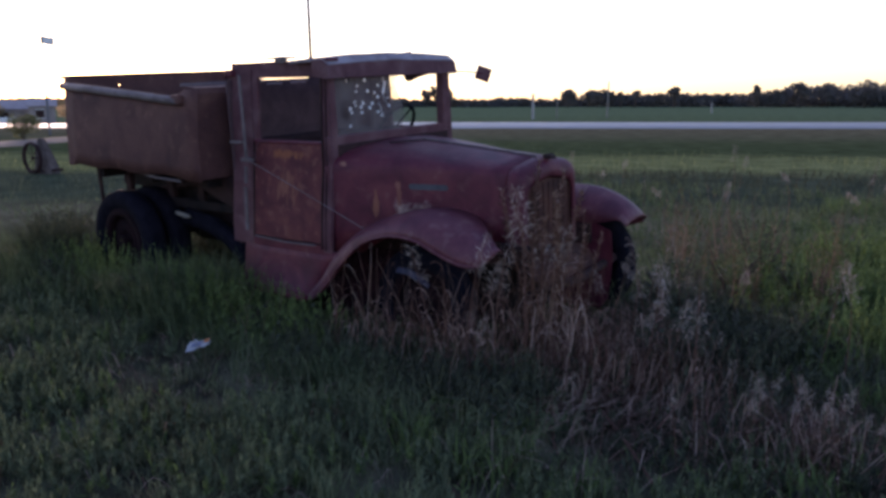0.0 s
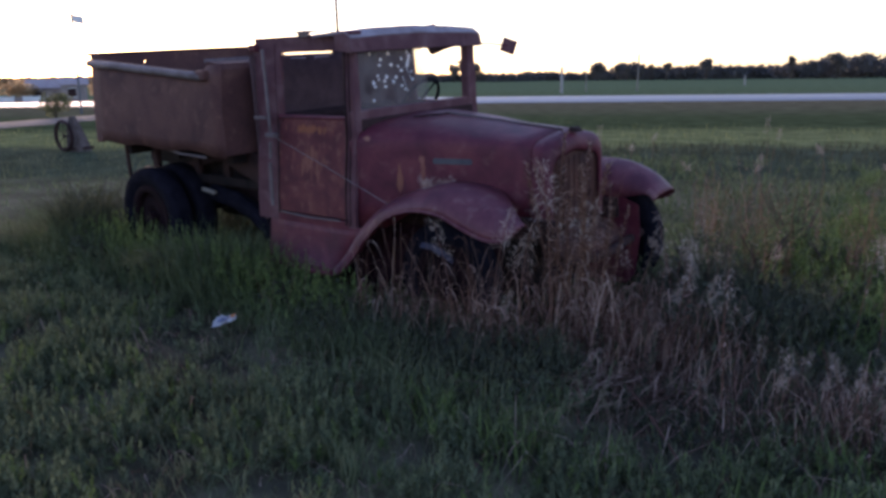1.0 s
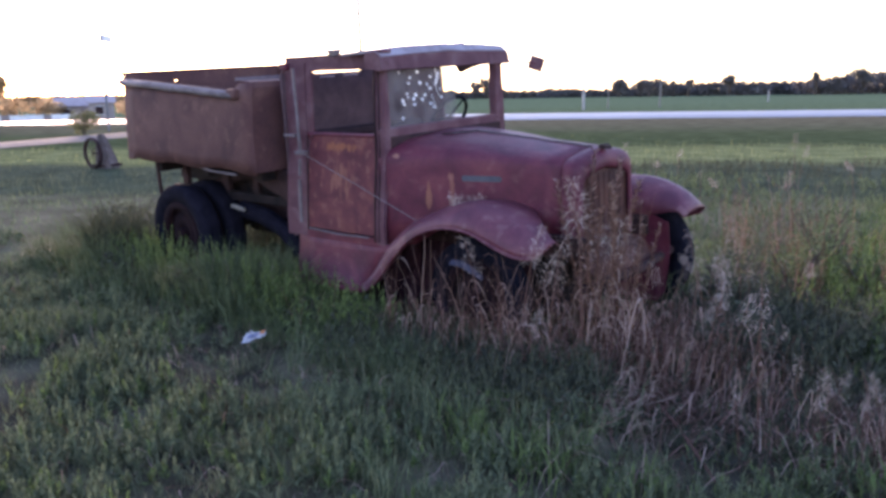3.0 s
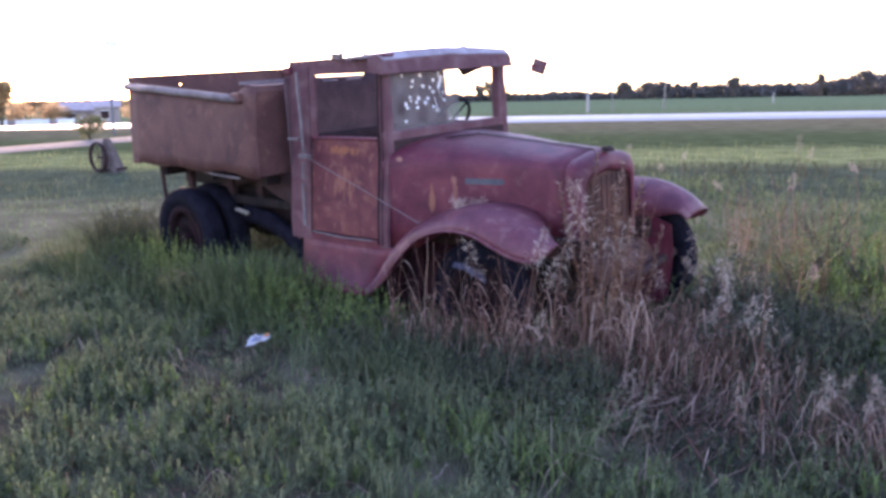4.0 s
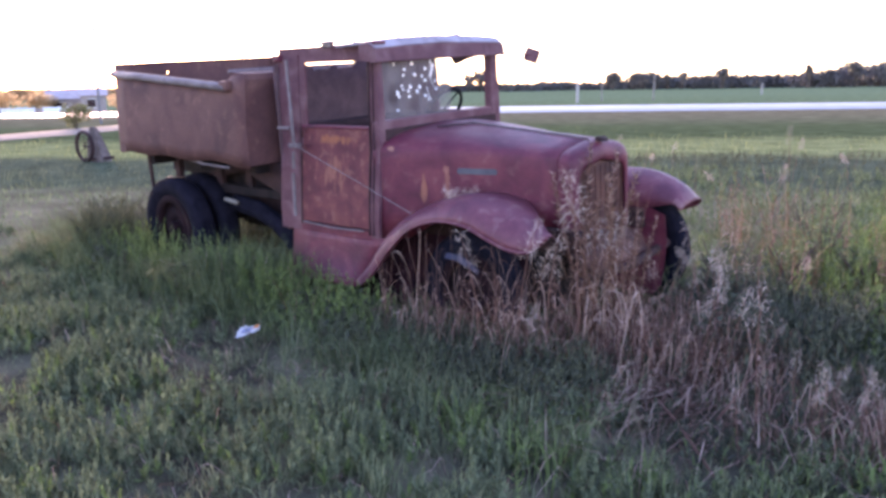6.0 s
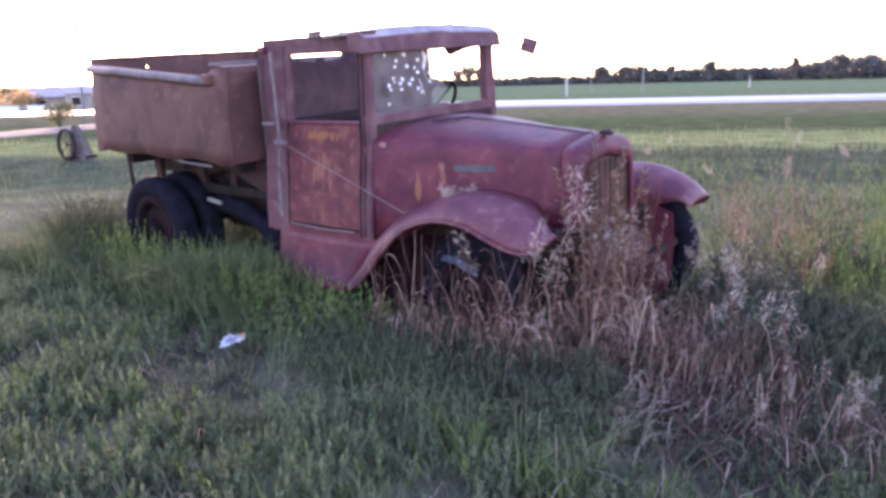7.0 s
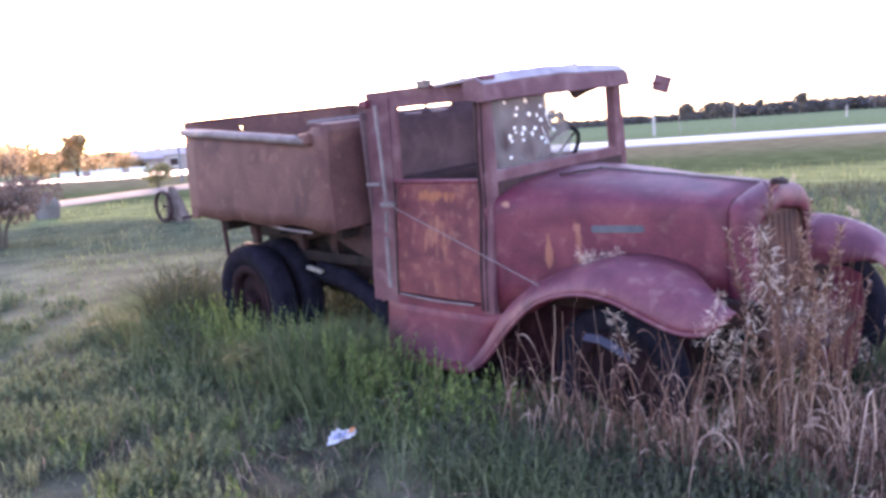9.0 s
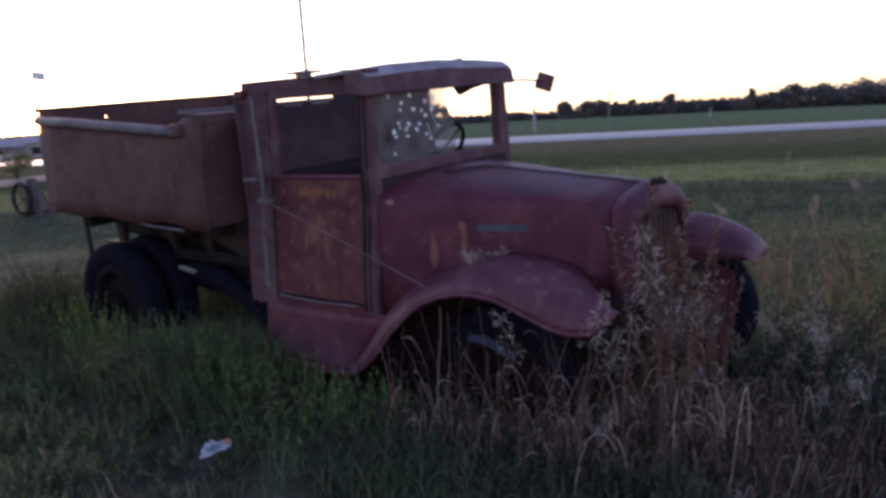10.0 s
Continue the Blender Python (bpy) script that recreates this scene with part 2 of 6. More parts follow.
def ground_material(name, blades):
    """Grass that changes strip by strip towards the road: lush, grey weeds, pale, dark, olive, field."""
    m = bpy.data.materials.new(name)
    m.use_nodes = True
    nt = m.node_tree
    nt.nodes.remove(nt.nodes["Principled BSDF"])
    b = nt.nodes.new("ShaderNodeBsdfDiffuse")
    nt.links.new(b.outputs[0], nt.nodes["Material Output"].inputs[0])
    geo = nt.nodes.new("ShaderNodeNewGeometry")
    dot = nt.nodes.new("ShaderNodeVectorMath")
    dot.operation = "DOT_PRODUCT"
    dot.inputs[1].default_value = ACROSS
    nt.links.new(geo.outputs["Position"], dot.inputs[0])
    wob = nt.nodes.new("ShaderNodeTexNoise")
    wob.inputs["Scale"].default_value, wob.inputs["Detail"].default_value = 0.35, 3
    nt.links.new(geo.outputs["Position"], wob.inputs["Vector"])
    add = nt.nodes.new("ShaderNodeMath")
    add.operation = "MULTIPLY_ADD"
    nt.links.new(wob.outputs["Fac"], add.inputs[0])
    add.inputs[1].default_value = 3.6
    nt.links.new(dot.outputs["Value"], add.inputs[2])
    mr = nt.nodes.new("ShaderNodeMapRange")
    mr.inputs[1].default_value, mr.inputs[2].default_value = -3.2, 96.8
    nt.links.new(add.outputs[0], mr.inputs[0])
    ramp = nt.nodes.new("ShaderNodeValToRGB")
    near_tone = (0.119, 0.146, 0.076) if blades else (0.165, 0.148, 0.096)
    bands = [(0.00, near_tone), (0.10, near_tone), (0.118, (0.068, 0.085, 0.056)), (0.158, (0.072, 0.088, 0.058)), (0.178, (0.170, 0.190, 0.086)), (0.213, (0.160, 0.178, 0.082)),
             (0.238, (0.066, 0.086, 0.042)), (0.29, (0.076, 0.094, 0.046)), (0.34, (0.120, 0.118, 0.070)), (0.42, (0.150, 0.130, 0.082)), (0.56, (0.085, 0.075, 0.050)), (0.60, (0.11, 0.152, 0.082)), (1.0, (0.118, 0.165, 0.095))]
    el = ramp.color_ramp.elements
    for i, (p, c) in enumerate(bands):
        e = el[i] if i < 2 else el.new(p)
        e.position, e.color = p, (*c, 1)
    nt.links.new(mr.outputs[0], ramp.inputs[0])
    patch = nt.nodes.new("ShaderNodeTexNoise")
    patch.inputs["Scale"].default_value, patch.inputs["Detail"].default_value = 1.3, 6
    nt.links.new(geo.outputs["Position"], patch.inputs["Vector"])
    hsv = nt.nodes.new("ShaderNodeHueSaturation")
    vr = nt.nodes.new("ShaderNodeMapRange")
    vr.inputs[1].default_value, vr.inputs[2].default_value = 0.25, 0.75
    if blades:
        mx = nt.nodes.new("ShaderNodeMix")
        mx.inputs[0].default_value = 0.6
        nt.links.new(patch.outputs["Fac"], mx.inputs[2])
        nt.links.new(geo.outputs["Random Per Island"], mx.inputs[3])
        nt.links.new(mx.outputs[0], vr.inputs[0])
        vr.inputs[1].default_value, vr.inputs[2].default_value = 0.1, 0.9
        vr.inputs[3].default_value, vr.inputs[4].default_value = 0.7, 2.0
        hr = nt.nodes.new("ShaderNodeMapRange")
        hr.inputs[3].default_value, hr.inputs[4].default_value = 0.53, 0.48
        nt.links.new(geo.outputs["Random Per Island"], hr.inputs[0])
        nt.links.new(hr.outputs[0], hsv.inputs["Hue"])
    else:
        nt.links.new(patch.outputs["Fac"], vr.inputs[0])
        vr.inputs[3].default_value, vr.inputs[4].default_value = 0.55, 1.3
    nt.links.new(vr.outputs[0], hsv.inputs["Value"])
    soil = nt.nodes.new("ShaderNodeMix")
    soil.data_type = "RGBA"
    near = nt.nodes.new("ShaderNodeMapRange")
    near.inputs[1].default_value, near.inputs[2].default_value, near.inputs[3].default_value, near.inputs[4].default_value = 4.0, 7.5, 0.25 if blades else 0.9, 0
    away = nt.nodes.new("ShaderNodeVectorMath")
    away.operation = "DISTANCE"
    away.inputs[1].default_value = (2.5, -2.0, 0)
    nt.links.new(geo.outputs["Position"], away.inputs[0])
    nt.links.new(away.outputs["Value"], near.inputs[0])
    patchy = nt.nodes.new("ShaderNodeMapRange")
    patchy.inputs[1].default_value, patchy.inputs[2].default_value = 0.34, 0.55
    thatch = nt.nodes.new("ShaderNodeTexNoise")
    thatch.inputs["Scale"].default_value, thatch.inputs["Detail"].default_value = 1.9, 5
    nt.links.new(geo.outputs["Position"], thatch.inputs["Vector"])
    nt.links.new(thatch.outputs["Fac"], patchy.inputs[0])
    both = nt.nodes.new("ShaderNodeMath")
    both.operation = "MULTIPLY"
    nt.links.new(near.outputs[0], both.inputs[0])
    nt.links.new(patchy.outputs[0], both.inputs[1])
    nt.links.new(both.outputs[0], soil.inputs[0])
    nt.links.new(ramp.outputs[0], soil.inputs[6])
    soil.inputs[7].default_value = (0.17, 0.13, 0.10, 1) if blades else (0.050, 0.048, 0.036, 1)
    nt.links.new(soil.outputs[2], hsv.inputs["Color"])
    nt.links.new(hsv.outputs[0], b.inputs["Color"])
    if blades:
        tr = nt.nodes.new("ShaderNodeBsdfTranslucent")
        nt.links.new(hsv.outputs[0], tr.inputs[0])
        ms = nt.nodes.new("ShaderNodeMixShader")
        ms.inputs[0].default_value = 0.35
        nt.links.new(b.outputs[0], ms.inputs[1])
        nt.links.new(tr.outputs[0], ms.inputs[2])
        nt.links.new(ms.outputs[0], nt.nodes["Material Output"].inputs[0])
    else:
        fine = nt.nodes.new("ShaderNodeTexNoise")
        fine.inputs["Scale"].default_value, fine.inputs["Detail"].default_value = 9, 8
        nt.links.new(geo.outputs["Position"], fine.inputs["Vector"])
        bp = nt.nodes.new("ShaderNodeBump")
        bp.inputs["Strength"].default_value, bp.inputs["Distance"].default_value = 0.6, 0.06
        nt.links.new(fine.outputs["Fac"], bp.inputs["Height"])
        nt.links.new(bp.outputs[0], b.inputs["Normal"])
    return m


TURF = ground_material("turf", False)
BLADES = ground_material("grass_blades", True)


def dusty_glass():
    m = bpy.data.materials.new("dusty_glass")
    m.use_nodes = True
    nt = m.node_tree
    b = nt.nodes["Principled BSDF"]
    b.inputs["Base Color"].default_value = (0.17, 0.14, 0.15, 1)
    b.inputs["Roughness"].default_value = 0.35
    clear = nt.nodes.new("ShaderNodeBsdfTransparent")
    clear.inputs[0].default_value = (0.93, 0.95, 0.95, 1)
    tc = nt.nodes.new("ShaderNodeTexCoord")
    n = nt.nodes.new("ShaderNodeTexNoise")
    n.inputs["Scale"].default_value, n.inputs["Detail"].default_value = 7, 9
    nt.links.new(tc.outputs["Object"], n.inputs["Vector"])
    mr = nt.nodes.new("ShaderNodeMapRange")
    mr.inputs[1].default_value, mr.inputs[2].default_value = 0.25, 0.75
    mr.inputs[3].default_value, mr.inputs[4].default_value = 0.06, 0.52
    nt.links.new(n.outputs["Fac"], mr.inputs[0])
    ms = nt.nodes.new("ShaderNodeMixShader")
    nt.links.new(mr.outputs[0], ms.inputs[0])
    nt.links.new(clear.outputs[0], ms.inputs[1])
    nt.links.new(b.outputs[0], ms.inputs[2])
    nt.links.new(ms.outputs[0], nt.nodes["Material Output"].inputs[0])
    return m


GLASS = dusty_glass()


# ---- mesh helpers ----
def finish(name, bm, material, smooth=False):
    me = bpy.data.meshes.new(name)
    bmesh.ops.recalc_face_normals(bm, faces=bm.faces)
    bm.to_mesh(me)
    bm.free()
    me.materials.append(material)
    if smooth:
        for p in me.polygons:
            p.use_smooth = True
    return me


def part(name, bm, material, parent, label="", smooth=False):
    ob = new(name, finish(name, bm, material, smooth))
    ob.parent = parent
    if label:
        tagged(ob, label)
    return ob


def empty(name, m, label, category, group=""):
    ob = new(name)
    ob.matrix_world = m
    return tagged(ob, label, category, group)


def block(x0, x1, y0, y1, z0, z1, bevel=0.008, m=None):
    bm = bmesh.new()
    bmesh.ops.create_cube(bm, size=1)
    for v in bm.verts:
        v.co = Vector((x0 + (v.co.x + 0.5) * (x1 - x0), y0 + (v.co.y + 0.5) * (y1 - y0), z0 + (v.co.z + 0.5) * (z1 - z0)))
    if bevel:
        bmesh.ops.bevel(bm, geom=bm.edges[:], offset=bevel, segments=2, profile=0.5, affect="EDGES")
    if m:
        bm.transform(m)
    return bm


def join(*bms):
    out = bmesh.new()
    for b in bms:
        me = bpy.data.meshes.new("tmp")
        b.to_mesh(me)
        b.free()
        out.from_mesh(me)
        bpy.data.meshes.remove(me)
    return out


def tube(pts, r, segs=8, bm=None, r_end=None):
    """A round bar along points, closed at its ends."""
    bm = bm or bmesh.new()
    pts = [Vector(p) for p in pts]
    rings = []
    for i, p in enumerate(pts):
        d = (pts[min(i + 1, len(pts) - 1)] - pts[max(i - 1, 0)]).normalized()
        side = d.cross(Vector((0, 0, 1)) if abs(d.z) < 0.9 else Vector((1, 0, 0))).normalized()
        up = side.cross(d)
        rr = r if r_end is None else r + (r_end - r) * i / (len(pts) - 1)
        rings.append([bm.verts.new(p + rr * (math.cos(a) * side + math.sin(a) * up)) for a in [2 * math.pi * k / segs for k in range(segs)]])
    for a, b in zip(rings, rings[1:]):
        for k in range(segs):
            bm.faces.new((a[k], a[(k + 1) % segs], b[(k + 1) % segs], b[k]))
    bm.faces.new(rings[0][::-1])
    bm.faces.new(rings[-1])
    return bm


def loft(sections, close=False, caps=False):
    """A skin over rows of points."""
    bm = bmesh.new()
    rows = [[bm.verts.new(p) for p in s] for s in sections]
    n = len(rows[0])
    for a, b in zip(rows, rows[1:]):
        for k in range(n if close else n - 1):
            bm.faces.new((a[k], a[(k + 1) % n], b[(k + 1) % n], b[k]))
    if caps:
        bm.faces.new(rows[0][::-1])
        bm.faces.new(rows[-1])
    return bm


def thicken(bm, t):
    """Gives a sheet a thickness and a rim."""
    bmesh.ops.recalc_face_normals(bm, faces=bm.faces)
    bmesh.ops.solidify(bm, geom=bm.faces[:], thickness=t)
    return bm


def dent(bm, amount, scale, seed=0.0):
    """Uneven, hand-beaten look: pushes points by a smooth noise."""
    for v in bm.verts:
        v.co += Vector(noise.noise_vector(v.co * scale + Vector((seed, seed, seed)))) * amount
    return bm


def ring(pts_rz, segs=40, axis="y"):
    """A body of revolution about the y axis from a closed loop of (radius, offset)."""
    secs = []
    for k in range(segs):
        a = 2 * math.pi * k / segs
        secs.append([(r * math.cos(a), o, r * math.sin(a)) for r, o in pts_rz])
    return loft(secs + [secs[0]], close=True)


def smoothstep(a, b, x):
    x = min(1.0, max(0.0, (x - a) / (b - a)))
    return x * x * (3 - 2 * x)


# ---- ground ----
def height(x, y):
    """The lie of the land: even by the truck, lowered a little beyond the road to fit the camera's view."""
    west = -0.94 * x + 0.34 * y
    north = -0.545 * x + 0.839 * y
    z = -1.5 * max(smoothstep(50, 120, west), smoothstep(60, 330, north))
    near = max(0.0, 1 - math.hypot(x, y) / 60)
    z += 0.03 * near * noise.noise(Vector((x * 0.6, y * 0.6, 0)))
    return z


def make_ground():
    n = 150
    s = [math.sinh(6.2 * (2 * i / n - 1)) / math.sinh(6.2) * 2600 for i in range(n + 1)]
    bm = bmesh.new()
    vs = [[bm.verts.new((x, y, height(x, y))) for x in s] for y in s]
    for j in range(n):
        for i in range(n):
            bm.faces.new((vs[j][i], vs[j][i + 1], vs[j + 1][i + 1], vs[j + 1][i]))
    ob = new("ground", finish("ground", bm, TURF, True))
    return tagged(ob, "uneven grassy ground with mown strips, weeds and a distant green field", "ground", kind="structure")


make_ground()


def ribbon(name, line, half, material, label, category, rise=0.05):
    """A road laid on the ground along a line of points, with sloping shoulders."""
    secs = []
    pts = [Vector((*p, 0)) for p in line]
    for i, p in enumerate(pts):
        d = (pts[min(i + 1, len(pts) - 1)] - pts[max(i - 1, 0)]).normalized()
        side = Vector((-d.y, d.x, 0))
        row = []
        for o, up in ((-half - 0.5, -0.06), (-half, rise), (0, rise + 0.04), (half, rise), (half + 0.5, -0.06)):
            q = p + side * o
            row.append((q.x, q.y, height(q.x, q.y) + up))
        secs.append(row)
    ob = new(name, finish(name, loft(secs), material, True))
    return tagged(ob, label, category, kind="structure")


ALONG = Vector((0.839, 0.545, 0))
mid = Vector(ACROSS) * 46.0
ribbon("road", [(mid + ALONG * s)[:2] for s in range(-420, 421, 12)], 5.6, ASPHALT, "pale grey asphalt highway crossing behind the truck", "road")
ribbon("driveway", [(-17, -13), (-20.5, -6), (-24, 1), (-27.2, 8.5), (-31, 16), (-36, 22.5)], 1.3, GRAVEL, "narrow pale gravel driveway through the grass", "road", 0.03)

# ---- the truck ----
truck = empty("dump_truck", pose(0, 0.09, 0, 3.0), "abandoned rusty maroon antique dump truck sunk in tall grass", "truck")
# its near side is -y


def hoop(hw, top, bottom, x, cy=0.0, drop=0.17, square=3.4, slope=0.035, n=13):
    """An upright hoop: two sides, tight shoulders and a low-pitched top with a ridge."""
    half = []
    for k in range(n + 1):
        f = math.sin(math.pi / 2 * k / n)
        half.append((f * hw, top - slope * f - drop * (1 - (1 - f ** square) ** (1 / square))))
    low = half[-1][1]
    half += [(hw + 0.010, (low * 2 + bottom) / 3), (hw + 0.012, (low + bottom * 2) / 3), (hw + 0.01, bottom)]
    return [(x, cy - y, z) for y, z in half[:0:-1]] + [(x, cy + y, z) for y, z in half]


def make_hood():
    rows = [(0.00, 0.708, 1.343), (0.07, 0.680, 1.343), (0.14, 0.650, 1.341), (0.22, 0.613, 1.337), (0.31, 0.575, 1.330), (0.42, 0.537, 1.321), (0.56, 0.497, 1.309), (0.70, 0.462, 1.297), (0.85, 0.432, 1.284), (1.0, 0.402, 1.271), (1.14, 0.378, 1.259), (1.27, 0.355, 1.247)]
    bm = loft([hoop(hw, top, 0.60 + 0.14 * smoothstep(0.2, 0.45, x), x, -0.03 * max(0.0, x - 0.3), 0.17 - 0.04 * x, 3.4 + 1.5 * max(0.0, x - 0.3)) for x, hw, top in rows])
    part("hood", thicken(dent(dent(bm, 0.007, 3), 0.003, 9, 2.0), 0.004), RUST, truck, "long maroon hood running into the cowl", smooth=True)
    ridge = [(x, -0.03 * (x - 0.3), top + 0.004) for x, hw, top in rows[4:]]
    # pale steel colour carries the light caught along the ridge
    part("hood_hinge", dent(tube(ridge, 0.007, 8), 0.003, 14), WORN_STEEL, truck, "thin pale hinge along the ridge of the hood")
    part("hinge_groove", tube([(x, y - 0.016, z - 0.007) for x, y, z in ridge], 0.004, 6), RUST_DARK, truck)
    # the rear edge of the hood, torn and lifted beside the ridge
    torn = [(0.205, -0.262, 1.329), (0.245, -0.215, 1.327), (0.275, -0.150, 1.333), (0.305, -0.085, 1.332), (0.330, -0.02, 1.335)]
    part("torn_hood_edge", dent(tube(torn, 0.006, 6), 0.004, 20), RUST_DARK, truck, "dark torn rear edge of the hood")


make_hood()


def hood_plate(x0, x1, z0, z1, y0, y1):
    """A thin plate with clipped corners, lying on the hood side."""
    bm = bmesh.new()
    rim = [(0.03, 0.0), (0.97, 0.0), (1.0, 0.3), (1.0, 0.7), (0.97, 1.0), (0.03, 1.0), (0.0, 0.7), (0.0, 0.3)]
    bm.faces.new([bm.verts.new((x0 + (x1 - x0) * u, y0 + (y1 - y0) * u, z0 + (z1 - z0) * v)) for u, v in rim])
    part("hood_plate", thicken(bm, 0.006), PLATE, truck, "narrow teal-grey plate on the hood side")


hood_plate(0.575, 0.855, 1.052, 1.089, -0.512, -0.450)


def make_radiator():
    rows = [(1.272, 0.357, 1.246), (1.282, 0.361, 1.249), (1.325, 0.358, 1.244), (1.358, 0.348, 1.229), (1.380, 0.331, 1.203), (1.390, 0.310, 1.168), (1.388, 0.294, 1.135), (1.372, 0.286, 1.118)]
    shell = loft([hoop(hw, top, 0.64, x, -0.035, 0.125, 4.8, 0.04) for x, hw, top in rows])
    part("radiator_shell", thicken(dent(shell, 0.006, 5), 0.008), RUST, truck, smooth=True)
    core = loft([hoop(0.300, 1.15, 0.66, x, -0.035, 0.125, 4.8, 0.04) for x in (1.30, 1.355)], close=True, caps=True)
    part("radiator_core", core, CORE_RUST, truck, "rust-brown radiator core")
    for k in range(9):
        y = -0.30 + k * 0.066
        part("grille_bar", dent(tube([(1.360, y, 0.68), (1.366, y + 0.004, 0.9), (1.362, y, 1.09)], 0.004, 6), 0.004, 9), CORE_RUST, truck)
    part("filler_cap", join(tube([(1.36, -0.02, 1.242), (1.362, -0.02, 1.262)], 0.045, 14, r_end=0.038), tube([(1.36, -0.065, 1.262), (1.36, 0.025, 1.262)], 0.007, 6)), RUST_DARK, truck)
    part("apron", thicken(loft([[(1.30, -0.42, 0.60), (1.44, -0.40, 0.56), (1.50, -0.36, 0.47)], [(1.30, 0, 0.62), (1.46, 0, 0.58), (1.53, 0, 0.48)], [(1.30, 0.42, 0.60), (1.44, 0.40, 0.56), (1.50, 0.36, 0.47)]]), 0.006), CORE_RUST, truck)


make_radiator()


def make_cab():
    # side sheets: lower side panels with the door let in; the cab narrows upward
    def side_y(z, s):
        return s * (0.755 - 0.075 * smoothstep(0.6, 1.4, z) - 0.03 * smoothstep(1.4, 1.95, z))

    def sheet(x0, x1, z0, z1, s, t=0.02, inset=0.0, bow=0.0, nx=5, nz=9):
        rows = []
        for i in range(nx + 1):
            x = x0 + (x1 - x0) * i / nx
            rows.append([(x, side_y(z, s) - s * inset, z) for z in [z0 + (z1 - z0) * j / nz for j in range(nz + 1)]])
        return thicken(dent(loft(rows), 0.004, 5), t)

    for s in (-1, 1):
        part("front_pillar", sheet(-0.025, 0.055, 0.60, 1.90, s, 0.03), FADED_SHADED, truck)
        part("rear_quarter", sheet(-1.0, -0.765, 0.585, 1.86, s, 0.025), FADED_SHADED, truck, "faded rusty rear cab panel")
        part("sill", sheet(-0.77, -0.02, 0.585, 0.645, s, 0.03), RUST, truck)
        part("roof_rail", sheet(-1.0, 0.055, 1.80, 1.912, s, 0.04, 0.01), FADED_SHADED, truck)
        door = part("cab_door", sheet(-0.745, -0.035, 0.66, 1.345, s, 0.03, -0.004), RUST_DOOR, truck, "rusty cab door with orange worn patches")
        part("window_ledge", tube([(-0.745, side_y(1.35, s), 1.352), (-0.035, side_y(1.35, s), 1.352)], 0.014, 8), RUST, door)
        part("window_post", sheet(-0.755, -0.70 if s < 0 else -0.57, 1.345, 1.81, s, 0.025), FADED_SHADED, door)
        part("corner_bead", tube([(-0.742, side_y(1.15, s) + s * 0.008, 1.15), (-0.738, side_y(1.25, s) + s * 0.008, 1.25), (-0.722, side_y(1.31, s) + s * 0.008, 1.31), (-0.690, side_y(1.345, s) + s * 0.008, 1.345), (-0.60, side_y(1.352, s) + s * 0.008, 1.354)], 0.008, 6), FADED_SHADED, door)
        part("door_seam", tube([(-0.752, side_y(z, s) + s * 0.006, z) for z in (0.64, 1.0, 1.36)], 0.007, 6), RUST_DARK, truck)
        part("door_seam", tube([(-0.03, side_y(z, s) + s * 0.006, z) for z in (0.62, 0.9, 1.2, 1.5, 1.8)], 0.007, 6), RUST_DARK, truck)
        part("pillar_groove", tube([(0.008, side_y(z, s) + s * 0.004, z) for z in (0.62, 0.9, 1.2, 1.5, 1.86)], 0.005, 6), RUST_DARK, truck)
        part("sill_trim", tube([(-0.72, side_y(0.63, s) + s * 0.02, 0.655), (-0.40, side_y(0.63, s) + s * 0.026, 0.642), (-0.08, side_y(0.63, s) + s * 0.02, 0.648)], 0.006, 6), WORN_STEEL, truck)
    # back wall of the cab, open above
    part("back_wall", join(block(-1.01, -0.985, -0.70, 0.70, 0.55, 1.735, 0.004), block(-1.012, -0.987, 0.14, 0.70, 1.72, 1.83, 0.004)), INTERIOR, truck)
    q = random.Random(12)
    y = -0.70
    while y < 0.13:
        w, up = q.uniform(0.02, 0.09), q.choice((0.008, 0.015, 0.022, 0.03, 0.055))
        part("torn_back_edge", dent(block(-1.008, -0.989, y, min(y + w, 0.139), 1.737, 1.737 + up, 0.003), 0.004, 30, y), INTERIOR, truck)
        y += w + q.uniform(0.0, 0.05)
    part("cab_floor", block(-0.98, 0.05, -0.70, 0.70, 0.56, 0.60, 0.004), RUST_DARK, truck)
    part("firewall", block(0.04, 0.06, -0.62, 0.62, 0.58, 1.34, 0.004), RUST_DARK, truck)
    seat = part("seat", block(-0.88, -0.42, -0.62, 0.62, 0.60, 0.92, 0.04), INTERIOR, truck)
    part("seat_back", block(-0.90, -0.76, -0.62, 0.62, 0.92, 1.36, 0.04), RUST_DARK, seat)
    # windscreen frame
    part("windshield_sill", block(-0.02, 0.05, -0.69, 0.69, 1.12, 1.40, 0.012), FADED_SHADED, truck)
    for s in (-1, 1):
        part("windshield_post", block(-0.02, 0.055, s * 0.635 - (0.02 if s < 0 else 0.055), s * 0.635 + (0.02 if s < 0 else 0.035), 1.36, 1.84, 0.010), FADED_SHADED, truck)
    # header with its eyebrow visor, bowed upward
    secs = []
    for i in range(15):
        y = -0.715 + 1.43 * i / 14
        c = 0.022 + 0.032 * (1 - (abs(y) / 0.72) ** 2.2)
        secs.append([(-0.06, y, 1.885 + c), (0.03, y, 1.89 + c), (0.085, y, 1.855 + c * 0.7), (0.10, y, 1.785 + c * 0.12), (0.075, y, 1.78 + c * 0.1), (0.0, y, 1.79 + c * 0.1), (-0.06, y, 1.80)])
    part("windshield_header", dent(loft(secs, close=True, caps=True), 0.004, 6), FADED_SHADED, truck, smooth=False)
    secs = []
